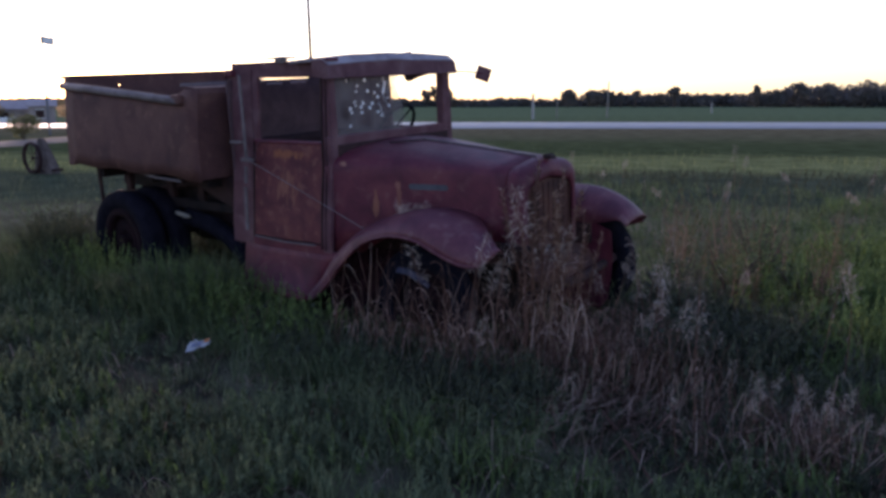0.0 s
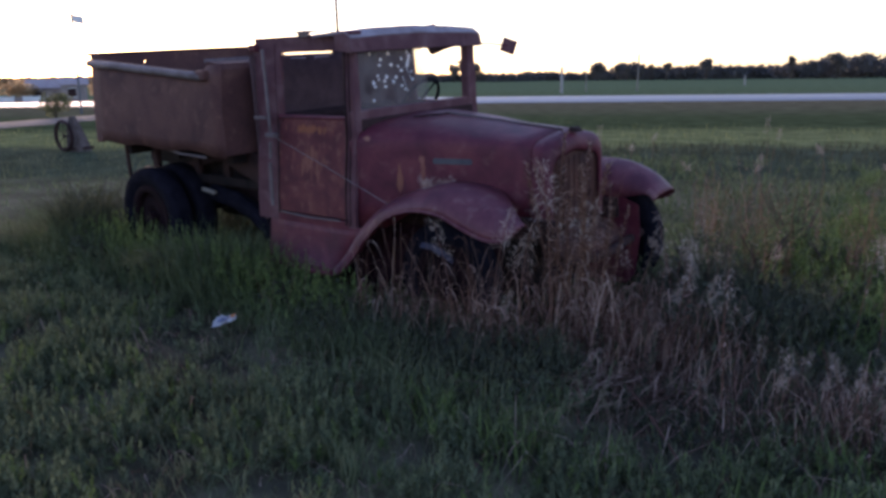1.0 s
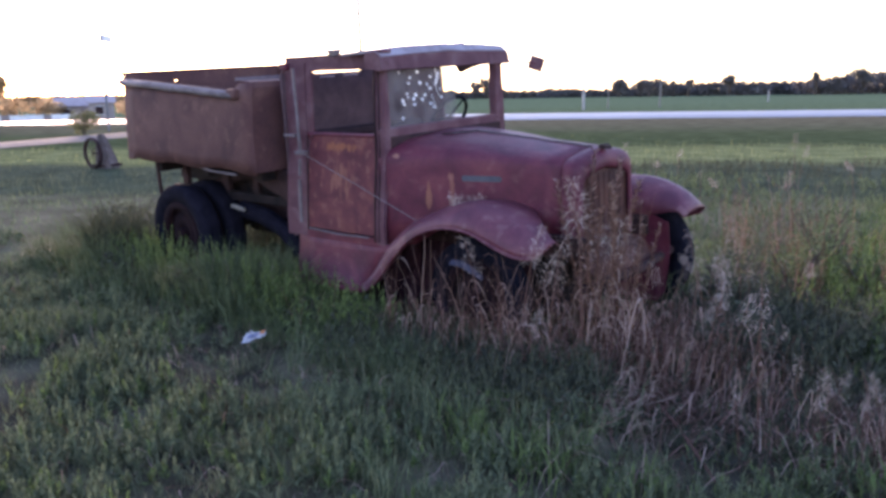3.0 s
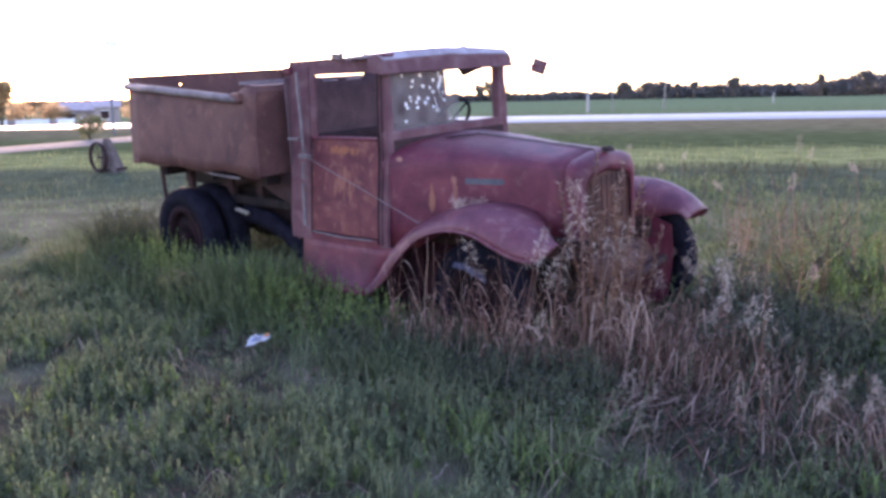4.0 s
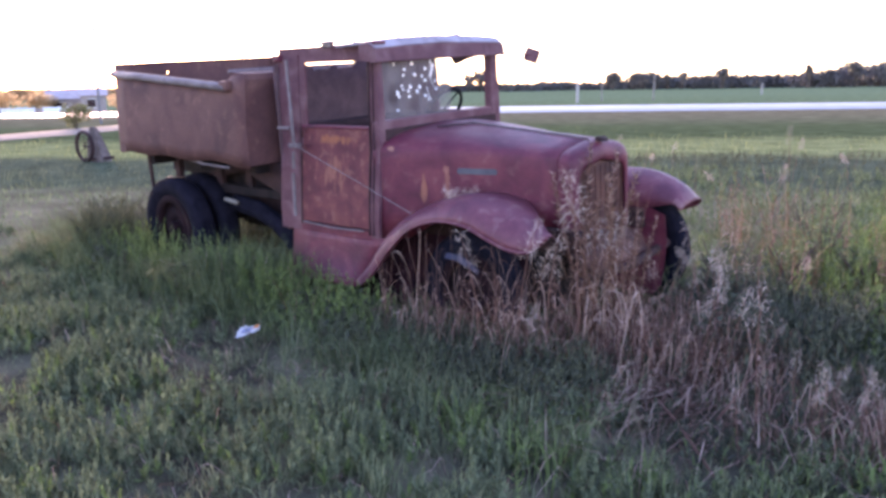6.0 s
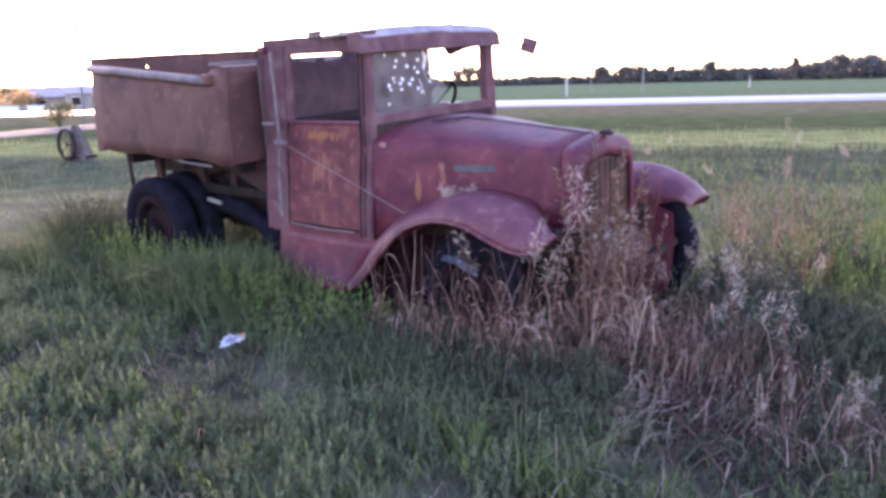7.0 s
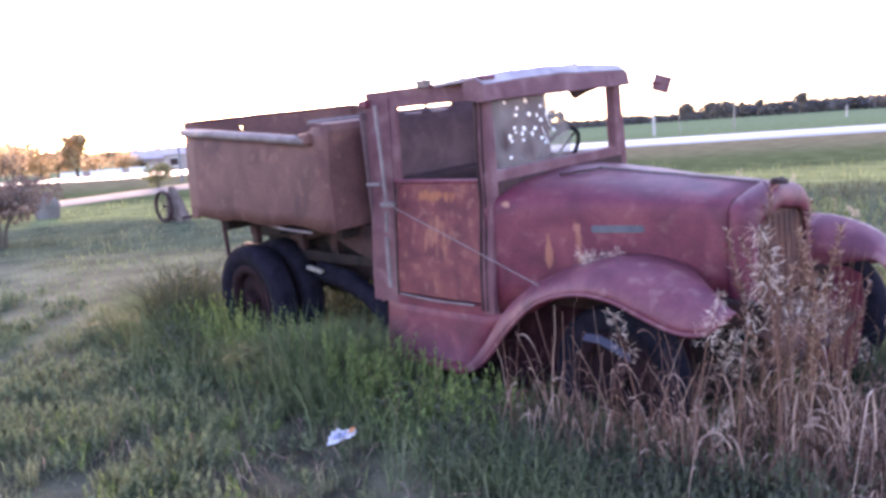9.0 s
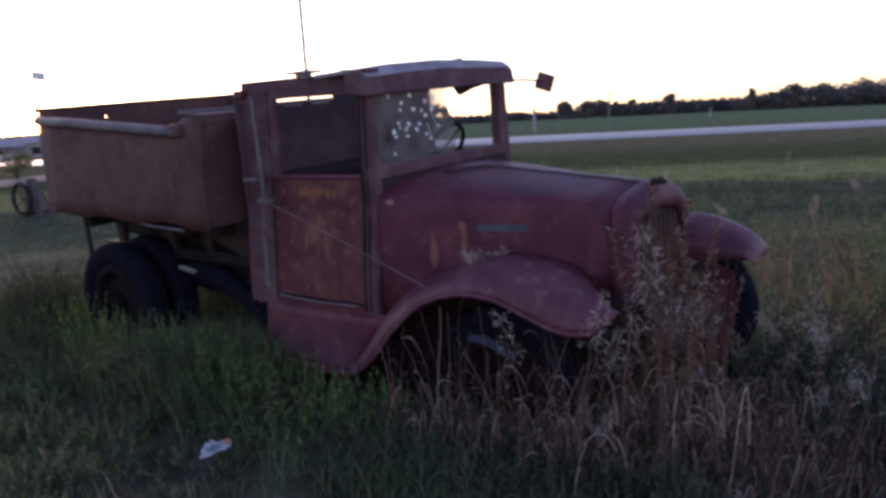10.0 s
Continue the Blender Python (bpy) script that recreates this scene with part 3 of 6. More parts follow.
    for i in range(15):
        y = -0.70 + 1.40 * i / 14
        c = 0.022 + 0.032 * (1 - (abs(y) / 0.72) ** 2.2)
        secs.append([(-0.30, y, 1.888 + c), (-0.1, y, 1.898 + c), (0.03, y, 1.898 + c), (0.088, y, 1.862 + c * 0.7), (0.08, y, 1.855 + c * 0.7), (0.02, y, 1.88 + c), (-0.3, y, 1.87 + c)])
    part("roof_skin", dent(loft(secs, close=True, caps=True), 0.006, 7), ROOF_GREY, truck, "torn front strip of faded grey roof skin", smooth=False)
    flap = dent(block(-0.11, 0.07, -0.70, -0.58, 1.905, 1.925, 0.006), 0.012, 16, 3.0)
    part("roof_flap", flap, RUST, truck, "curled brown scrap of roof tin at the corner")
    part("roof_flap", dent(block(-0.10, 0.0, 0.17, 0.27, 1.925, 1.952, 0.008), 0.02, 16), RUST, truck)
    part("roof_flap", dent(join(block(-0.48, -0.40, -0.67, -0.61, 1.90, 1.935, 0.006), block(-0.53, -0.35, -0.70, -0.58, 1.930, 1.946, 0.005)), 0.008, 16), ROOF_GREY, truck, "bent grey scrap of roof tin standing up from the rail")
    part("roof_rear_bow", block(-1.02, -0.94, -0.69, 0.69, 1.82, 1.87, 0.01), RUST, truck)
    # a torn scrap hanging from the header
    part("header_scrap", dent(thicken(loft([[(0.03, 0.12, 1.80), (0.03, 0.16, 1.74), (0.03, 0.20, 1.735)], [(0.03, 0.30, 1.80), (0.03, 0.30, 1.775), (0.03, 0.32, 1.765)], [(0.03, 0.50, 1.80), (0.03, 0.50, 1.795), (0.03, 0.50, 1.79)]]), 0.006), 0.01, 20), RUST_DARK, truck)
    # dusty glass, its far part broken out
    edge = [(-0.61, 1.395)] + [(0.08 + 0.05 * math.sin(7 * k) + 0.03 * k / 8, 1.395 + 0.40 * k / 8) for k in range(9)] + [(-0.61, 1.795)]
    bm = bmesh.new()
    bm.faces.new([bm.verts.new((0.015, y, z)) for y, z in edge])
    glass = part("windshield_glass", thicken(bm, 0.005), GLASS, truck, "dusty cracked windshield pane peppered with shot holes")
    glass.visible_shadow = False
    rng = random.Random(4)
    # across the truck in millimetres and up from the ground in millimetres
    holes = [(-472, 1765), (-290, 1762), (-367, 1725), (-382, 1688), (-262, 1687), (-153, 1722), (-71, 1743), (-190, 1671), (-90, 1693), (-159, 1640), (-53, 1631), (-404, 1617), (-396, 1592), (-318, 1604), (-335, 1580), (-218, 1597), (-247, 1570), (-450, 1571), (-433, 1544), (-331, 1539), (-160, 1534), (-127, 1507), (-42, 1572), (-456, 1454), (-93, 1766), (-80, 1712), (-98, 1672)]
    for y, z in holes:
        y, z, r = y / 1000, z / 1000, rng.uniform(0.009, 0.015)
        bm = bmesh.new()
        rim = [bm.verts.new((0.021, y + r * rng.uniform(0.6, 1.5) * math.cos(a), z + r * rng.uniform(0.6, 1.3) * math.sin(a))) for a in [k * math.pi / 4 for k in range(8)]]
        top = bm.verts.new((0.027, y, z))
        for k in range(8):
            bm.faces.new((rim[k], rim[(k + 1) % 8], top))
        bm.faces.new(rim[::-1])
        part("shot_hole", bm, CRUSHED, glass)
    # long cracks down the pane and the bent strip of its broken edge
    for run in (((-0.095, 1.79), (-0.085, 1.72), (-0.10, 1.65), (-0.06, 1.58)), ((-0.15, 1.60), (-0.12, 1.53), (-0.10, 1.49))):
        part("crack", tube([(0.021, a, b) for a, b in run], 0.0022, 5), CRUSHED, glass)
    # steering wheel and column
    wheel = ring([(0.20 + 0.014 * math.cos(a), 0.014 * math.sin(a)) for a in [k * math.pi / 3 for k in range(6)]], 32)
    tilt = Matrix.Translation((-0.27, 0.36, 1.38)) @ Matrix.Rotation(radians(-58), 4, "Y") @ Matrix.Rotation(radians(90), 4, "X")
    wheel.transform(tilt)
    sw = part("steering_wheel", wheel, RUBBER, truck, "black steering wheel behind the windshield")
    for a in (90, 210, 330):
        part("spoke", tube([tilt @ Vector((0, 0, 0)), tilt @ Vector((0.2 * math.cos(radians(a)), 0, 0.2 * math.sin(radians(a))))], 0.008, 6), RUBBER, sw)
    part("steering_column", tube([(-0.27, 0.36, 1.38), (0.02, 0.36, 1.20), (0.25, 0.36, 0.95)], 0.02, 8), RUST_DARK, truck)
    # worn pipe and latch along the rear door post
    pipe = part("stay_pipe", tube([(-0.80, -0.735, 1.83), (-0.79, -0.74, 1.55), (-0.765, -0.762, 1.32), (-0.76, -0.765, 1.22)], 0.012, 8), WORN_STEEL, truck, "pale worn pipe stay beside the door")
    part("clamp", block(-0.80, -0.70, -0.79, -0.74, 1.205, 1.235, 0.006), WORN_STEEL, pipe)
    part("lower_rod", tube([(-0.762, -0.775, 1.17), (-0.765, -0.785, 1.05)], 0.012, 8), WORN_STEEL, pipe)
    part("lower_pipe", tube([(-0.77, -0.79, 1.02), (-0.775, -0.80, 0.70)], 0.0135, 8), WORN_STEEL, pipe)
    part("strap", block(-0.93, -0.80, -0.775, -0.745, 1.335, 1.355, 0.004), WORN_STEEL, pipe)
    part("stay_cable", tube([(-0.73, -0.775, 1.22), (-0.1, -0.83, 1.03), (0.50, -0.885, 0.845)], 0.003, 6), WORN_STEEL, truck, "thin pale cable running from the door post to the fender")
    # square mirror on its arm
    arm = part("mirror_arm", tube([(0.05, 0.68, 1.80), (0.12, 0.80, 1.795), (0.19, 0.94, 1.775)], 0.0075, 6), RUST, truck)
    part("mirror", block(-0.008, 0.008, -0.062, 0.062, -0.057, 0.057, 0.006, Matrix.Translation((0.19, 0.95, 1.77)) @ Matrix.Rotation(radians(-40), 4, "Z") @ Matrix.Rotation(radians(-20), 4, "X")), FADED_SHADED, arm, "square rusty mirror back turned on its corner")


make_cab()


# front fenders: crown and outer lip lines in x and z; the far one is set forward to fit the camera's view
CROWN = [(-0.14, 0.30), (-0.02, 0.47), (0.07, 0.62), (0.20, 0.735), (0.36, 0.83), (0.60, 0.92), (0.85, 0.960), (1.07, 0.928), (1.25, 0.868), (1.40, 0.822), (1.50, 0.805)]
LIP = [(-0.16, 0.26), (-0.05, 0.295), (0.08, 0.40), (0.24, 0.575), (0.45, 0.742), (0.69, 0.812), (0.90, 0.800), (1.07, 0.738), (1.23, 0.692), (1.37, 0.705), (1.49, 0.80)]
FAR_CROWN = [(-0.10, 0.30), (0.04, 0.47), (0.14, 0.62), (0.28, 0.735), (0.46, 0.83), (0.72, 0.92), (1.02, 0.968), (1.30, 0.978), (1.50, 0.942), (1.64, 0.872), (1.715, 0.775)]
FAR_LIP = [(-0.12, 0.26), (0.0, 0.295), (0.14, 0.40), (0.32, 0.575), (0.55, 0.715), (0.82, 0.785), (1.06, 0.78), (1.24, 0.73), (1.38, 0.675), (1.50, 0.655), (1.64, 0.70)]


def flow(pts, per=3):
    """A smooth line through the points."""
    out = []
    for i in range(len(pts) - 1):
        p0, p1, p2, p3 = (Vector(pts[max(0, min(len(pts) - 1, i + k))]) for k in (-1, 0, 1, 2))
        for j in range(per):
            t = j / per
            out.append(0.5 * (2 * p1 + (p2 - p0) * t + (2 * p0 - 5 * p1 + 4 * p2 - p3) * t * t + (3 * p1 - p0 - 3 * p2 + p3) * t ** 3))
    return out + [Vector(pts[-1])]


def make_fender(s):
    secs = []
    crown, lip = (CROWN, LIP) if s < 0 else (FAR_CROWN, FAR_LIP)
    rough, lip, fine = crown, flow(lip), flow(crown)
    for i, ((x, z), (lx, lz)) in enumerate(zip(fine, lip)):
        inner = 0.40 + 0.30 * max(0.0, 1 - i / 9.0)
        if s < 0:
            inner += 0.38 * smoothstep(19, 30, i)
        row = [Vector((x, s * inner, z - 0.03))]
        base = max(inner + 0.03, 0.60)
        if s > 0:
            deep = 1 - 0.85 * smoothstep(22, 30, i)
            row = [Vector((x, inner, z - 0.22 * deep)), Vector((x, inner + 0.03, z - 0.12 * deep)), Vector((x, inner + 0.09, z - 0.045 * deep))]
        for k in range(8):
            a = math.pi / 2 * k / 7
            c, q = 1 - math.cos(a), math.sin(a)
            row.append(Vector((x + (lx - x) * c, s * (base + (0.855 - base) * q), z + (lz - z) * c)))
        row.append(Vector((lx, s * 0.842, lz - 0.006)))
        secs.append(row)
    bm = thicken(dent(loft(secs), 0.007, 4, s), 0.005)
    part("front_fender", bm, RUST_FENDER, truck, "crowned maroon front fender" if s < 0 else "crowned maroon front fender set forward to fit the camera's view", smooth=True)
    rim = tube([Vector((x, s * 0.856, z)) for x, z in lip], 0.010, 6)
    part("fender_bead", rim, RUST_FENDER, truck)
    # inner skirt up to the hood, drawn down to close the view; near one shade-dark
    if s < 0:
        rows = [[(x, s * 0.42, z - 0.03), (x, s * 0.44, 0.5 * z + 0.15), (x, s * 0.44, 0.10)] for x, z in crown[1:-3]]
    else:
        rows = [[(x, 0.405, z - 0.20), (x, 0.43, 0.5 * z + 0.10), (x, 0.45, 0.12)] for x, z in crown[2:-2]] + [[(1.60, 0.405, 0.70), (1.60, 0.44, 0.50), (1.56, 0.46, 0.20)]]
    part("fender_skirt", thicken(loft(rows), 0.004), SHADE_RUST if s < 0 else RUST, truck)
    # added dark sheet: stands for shade and closes the view under the cab
    part("shade_sheet", thicken(loft([[(x, s * 0.46, 0.60), (x, s * 0.48, 0.35), (x, s * 0.50, 0.06)] for x in (-0.95, -0.7, -0.4, 0.0, 0.12)]), 0.004), SHADE_RUST, truck)
    # running board and splash apron
    part("splash_apron", thicken(dent(loft([[(-0.88 + t * (0.88 + f), s * y, z) for y, z, f in ((0.748, 0.61, 0.20), (0.755, 0.53, 0.14), (0.765, 0.45, 0.06), (0.785, 0.37, -0.02), (0.815, 0.315, -0.07), (0.85, 0.285, -0.10))] for t in (0, 0.2, 0.4, 0.6, 0.8, 1.0)]), 0.006, 5), 0.004), RUST, truck, smooth=True)
    part("running_board", dent(block(-0.92, -0.11, s * 0.85 - 0.05, s * 0.85 + 0.05, 0.262, 0.30, 0.012), 0.008, 4), RUST, truck)


make_fender(-1)
make_fender(1)
# added strip: the bluish sheen on the tyre's top, put into a colour
part("tyre_sheen_strip", thicken(loft([[(0.70, -0.80, 0.60), (0.70, -0.83, 0.575)], [(0.80, -0.81, 0.605), (0.80, -0.84, 0.575)], [(0.90, -0.82, 0.575), (0.91, -0.85, 0.545)], [(0.97, -0.82, 0.53), (0.98, -0.85, 0.51)]]), 0.006), SHEEN_BLUE, truck, "bent blue-grey strip standing for the sheen on top of the tyre")


def wheel_at(x, y, z, steer=0.0, r=0.40, w=0.17, disc=WHEEL_RUST, tyre=True):
    hub = new("wheel")
    hub.parent = truck
    hub.matrix_local = Matrix.Translation((x, y, z)) @ Matrix.Rotation(radians(steer), 4, "Z")
    h = w / 2
    prof = [(r * 0.62, -h * 0.7), (r * 0.80, -h), (r * 0.95, -h * 0.95), (r, -h * 0.6), (r * 1.01, 0), (r, h * 0.6), (r * 0.95, h * 0.95), (r * 0.80, h), (r * 0.62, h * 0.7)]
    if tyre:
        part("tyre", ring(prof, 40), RUBBER, hub, "perished black tyre", smooth=True)
    rim = [(r * 0.50, -h * 0.75), (r * 0.66, -h * 0.8), (r * 0.64, -h * 0.4), (r * 0.60, 0), (r * 0.64, h * 0.4), (r * 0.66, h * 0.8), (r * 0.50, h * 0.75), (r * 0.52, 0)]
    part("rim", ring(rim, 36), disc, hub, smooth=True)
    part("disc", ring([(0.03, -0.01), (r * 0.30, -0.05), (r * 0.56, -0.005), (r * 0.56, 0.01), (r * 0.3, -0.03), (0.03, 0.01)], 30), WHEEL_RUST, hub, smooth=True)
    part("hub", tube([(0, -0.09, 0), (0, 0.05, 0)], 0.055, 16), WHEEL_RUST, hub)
    return hub


wheel_at(0.78, -0.62, 0.33, 0, 0.38, 0.15, WHEEL_RUST)
wheel_at(1.22, 0.70, 0.40, 0, 0.42, 0.16)
for s in (-1, 1):
    wheel_at(-2.30, s * 0.86, 0.47, 0, 0.43, 0.18)
    wheel_at(-2.30, s * 0.62, 0.47, 0, 0.43, 0.18)


def make_chassis():
    for s in (-1, 1):
        part("frame_rail", block(-3.0, 1.45, s * 0.42 - 0.03, s * 0.42 + 0.03, 0.60, 0.74, 0.01), RUST_DARK, truck)
        part("leaf_spring", tube([(-2.85, s * 0.50, 0.62), (-2.3, s * 0.50, 0.50), (-1.75, s * 0.50, 0.62)], 0.035, 8), NEAR_BLACK, truck)
        part("sub_sill", block(-3.0, -1.1, s * 0.40 - 0.05, s * 0.40 + 0.05, 0.86, 1.0, 0.012), NEAR_BLACK, truck)
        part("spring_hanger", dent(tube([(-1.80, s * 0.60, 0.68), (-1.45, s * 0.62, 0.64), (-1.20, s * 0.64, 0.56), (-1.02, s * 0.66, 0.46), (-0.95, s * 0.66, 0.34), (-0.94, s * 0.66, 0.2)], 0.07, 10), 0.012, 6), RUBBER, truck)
    # unseen dark mass added to close the bright view under the hood
    part("engine_filler", join(block(0.12, 1.22, -0.24, 0.24, 0.42, 1.0, 0.03), block(0.1, 1.2, -0.34, 0.34, 0.14, 0.62, 0.05)), NEAR_BLACK, truck)
    part("rear_axle", join(tube([(-2.3, -0.9, 0.47), (-2.3, 0.9, 0.47)], 0.055, 12), tube([(-2.42, 0, 0.47), (-2.18, 0, 0.47)], 0.16, 14)), NEAR_BLACK, truck)
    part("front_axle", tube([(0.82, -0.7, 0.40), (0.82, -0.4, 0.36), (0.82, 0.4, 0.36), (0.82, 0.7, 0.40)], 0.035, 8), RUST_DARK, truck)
    part("hoist", join(block(-1.9, -1.15, -0.30, 0.30, 0.62, 0.92, 0.02), tube([(-1.5, -0.32, 0.78), (-1.5, 0.32, 0.78)], 0.09, 12)), NEAR_BLACK, truck)
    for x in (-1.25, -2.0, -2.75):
        part("cross_sill", block(x - 0.04, x + 0.04, -0.80, 0.80, 0.98, 1.118, 0.008), NEAR_BLACK, truck)
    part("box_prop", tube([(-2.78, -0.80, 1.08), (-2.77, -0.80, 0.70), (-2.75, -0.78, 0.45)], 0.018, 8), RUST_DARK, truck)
    # gusset colour darkened for the shade under the box
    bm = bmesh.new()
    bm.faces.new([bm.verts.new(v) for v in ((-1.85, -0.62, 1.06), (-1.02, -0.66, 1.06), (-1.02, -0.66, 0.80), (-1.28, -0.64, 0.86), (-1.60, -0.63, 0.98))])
    part("box_gusset", dent(thicken(bm, 0.012), 0.01, 8), RUST_DARK, truck, "rusty gusset plate toned dark for the shade under the box")
    # rails, posts and arms added to fill the shaded gap under the box
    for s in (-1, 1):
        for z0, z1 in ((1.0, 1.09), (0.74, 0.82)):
            part("subframe_rail", dent(block(-2.92, -1.05, s * 0.56 - 0.03, s * 0.56 + 0.03, z0, z1, 0.01), 0.012, 5), NEAR_BLACK, truck)
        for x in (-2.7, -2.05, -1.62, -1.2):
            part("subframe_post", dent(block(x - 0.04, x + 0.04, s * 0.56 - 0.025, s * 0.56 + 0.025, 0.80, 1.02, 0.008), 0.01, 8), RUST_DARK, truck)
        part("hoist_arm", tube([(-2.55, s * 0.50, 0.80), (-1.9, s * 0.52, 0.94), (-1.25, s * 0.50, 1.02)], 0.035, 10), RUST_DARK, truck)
    # added near-black block: stands for the darkness between the rails
    part("shade_filler", dent(block(-2.75, -1.1, -0.44, 0.44, 0.62, 1.06, 0.02), 0.02, 3), NEAR_BLACK, truck)
    part("side_bar", tube([(-2.08, -0.89, 1.085), (-1.75, -0.895, 1.048), (-1.42, -0.895, 1.035)], 0.010, 6), WORN_STEEL, truck)
    part("loose_board", dent(block(-1.80, -1.64, -0.72, -0.68, 0.70, 0.728, 0.006, Matrix.Translation((-1.73, 0, 0.715)) @ Matrix.Rotation(radians(9), 4, "Y") @ Matrix.Translation((1.73, 0, -0.715))), 0.02, 12), WOOD_GREY, truck, "short pale broken board under the box")
    part("front_bumper", tube([(1.50, -0.55, 0.46), (1.58, 0, 0.46), (1.50, 0.80, 0.46)], 0.03, 8), RUST_DARK, truck)


make_chassis()


def make_box():
    X0, X1, W = -3.03, -1.12, 0.875
    HOLE = (-0.368, -0.353, 1.765, 1.776)  # rusted through the tailgate
    box = new("dump_box")
    box.parent = truck
    tagged(box, "rust-brown steel dump box with a rolled top rail")

    def rail_z(x):
        return 1.785 + (x - X0) / (-1.33 - X0) * -0.135

    for s in (-1, 1):
        rows = []
        for i in range(13):
            x = X0 + (X1 - X0) * i / 12
            lo = 1.10 - 0.05 * (x - X0) / (X1 - X0) - 0.01 * math.sin(9 * x) + 0.02 * abs(noise.noise(Vector((x * 6, s, 0))))
            hi = rail_z(min(x, -1.33)) + 0.09 * smoothstep(-1.36, -1.28, x) if s < 0 else rail_z(min(x, -1.33)) + 0.07 * smoothstep(-2.6, -2.9, x)
            rows.append([(x, s * (W + 0.012 * math.sin(math.pi * j / 6)), lo + (hi - lo) * j / 6) for j in range(7)])
        part("side_wall", thicken(dent(loft(rows), 0.012, 2.2, s), 0.006), RUST_BOX, box, smooth=True)
        part("top_rail", dent(tube([(x, s * (W + 0.02), rail_z(x)) for x in (X0 - 0.01, -2.6, -2.2, -1.8, -1.5, -1.33)], 0.033, 10), 0.008, 4), WORN_STEEL, box, "pale worn rolled rail along the box side", smooth=True)
        part("corner_post", dent(block(X0 - 0.02, X0 + 0.08, s * (W - 0.018) - 0.02, s * (W - 0.018) + 0.02, 1.09, 1.86, 0.012), 0.006, 6), RUST_BOX, box)
    # tailgate with a rusted hole
    ys = [-W, -0.6, HOLE[0], HOLE[1], 0.0, 0.3, 0.6, W]
    zs = [1.09, 1.3, 1.55, HOLE[2], HOLE[3], 1.855]
    bm = bmesh.new()
    grid = [[bm.verts.new((X0 + 0.004 * math.sin(7 * y + 5 * z), y, z)) for z in zs] for y in ys]
    for u in range(len(ys) - 1):
        for v in range(len(zs) - 1):
            if (u, v) != (2, 3):
                bm.faces.new((grid[u][v], grid[u + 1][v], grid[u + 1][v + 1], grid[u][v + 1]))
    part("tailgate", thicken(dent(bm, 0.006, 3), 0.006), RUST_BOX, box)
    part("tailgate_rim", dent(tube([(X0, -W - 0.03, 1.86), (X0, 0, 1.862), (X0, W + 0.03, 1.86)], 0.014, 8), 0.006, 7), RUST_BOX, box)
    part("box_floor", block(X0 + 0.01, X1 - 0.01, -W + 0.02, W - 0.02, 1.115, 1.135, 0.004), RUST_DARK, box)
    # front wall steps back to the bulkhead
    prof = [(X1, 1.06), (X1 - 0.01, 1.70), (-1.15, 1.745), (-1.23, 1.755), (-1.315, 1.765)]
    rows = [[(x, y, z) for x, z in prof] for y in [-W + 2 * W * i / 8 for i in range(9)]]
    part("front_wall", thicken(dent(loft(rows), 0.008, 3), 0.006), RUST_BOX, box)
    part("bulkhead_rim", tube([(-1.312, -W, 1.768), (-1.312, 0, 1.772), (-1.312, W, 1.768)], 0.012, 8), WORN_STEEL, box)
    part("rail_knuckle", dent(block(-1.40, -1.28, -W - 0.045, -W + 0.03, 1.62, 1.70, 0.02), 0.01, 8), RUST_BOX, box)

    # the box is sheared so that its edges look upright from the camera
    for o in box.children:
        for v in o.data.vertices:
            v.co.y -= 0.065 * (1.8 - v.co.z)


make_box()

# ---- far things ----
def leaf_cloud(rng, blobs, count, size, flat=0.75):
    """Many small leaf clumps scattered in uneven blobs: (centre, radius)."""
    vs, fs = [], []
    total = sum(r ** 2 for _, r in blobs)
    for c, r in blobs:
        for _ in range(int(count * r ** 2 / total)):
            d = Vector((rng.gauss(0, 1), rng.gauss(0, 1), rng.gauss(0, 1))).normalized()
            p = Vector(c) + Vector((d.x, d.y, d.z * flat)) * r * (0.45 + 0.55 * rng.random() ** 0.5) * rng.uniform(0.8, 1.15)
            a = Vector((rng.gauss(0, 1), rng.gauss(0, 1), rng.gauss(0, 1))).normalized() * size * rng.uniform(0.6, 1.4)
            b = a.cross(Vector((rng.gauss(0, 1), rng.gauss(0, 1), rng.gauss(0, 1))).normalized())
            i = len(vs)
            vs += [p - a, p - b * 0.6, p + a, p + b * 0.6]
            fs.append((i, i + 1, i + 2, i + 3))
    return vs, fs


def mesh_from(name, vs, fs, material):
    me = bpy.data.meshes.new(name)
    me.from_pydata([tuple(v) for v in vs], [], fs)
    me.materials.append(material)
    return me


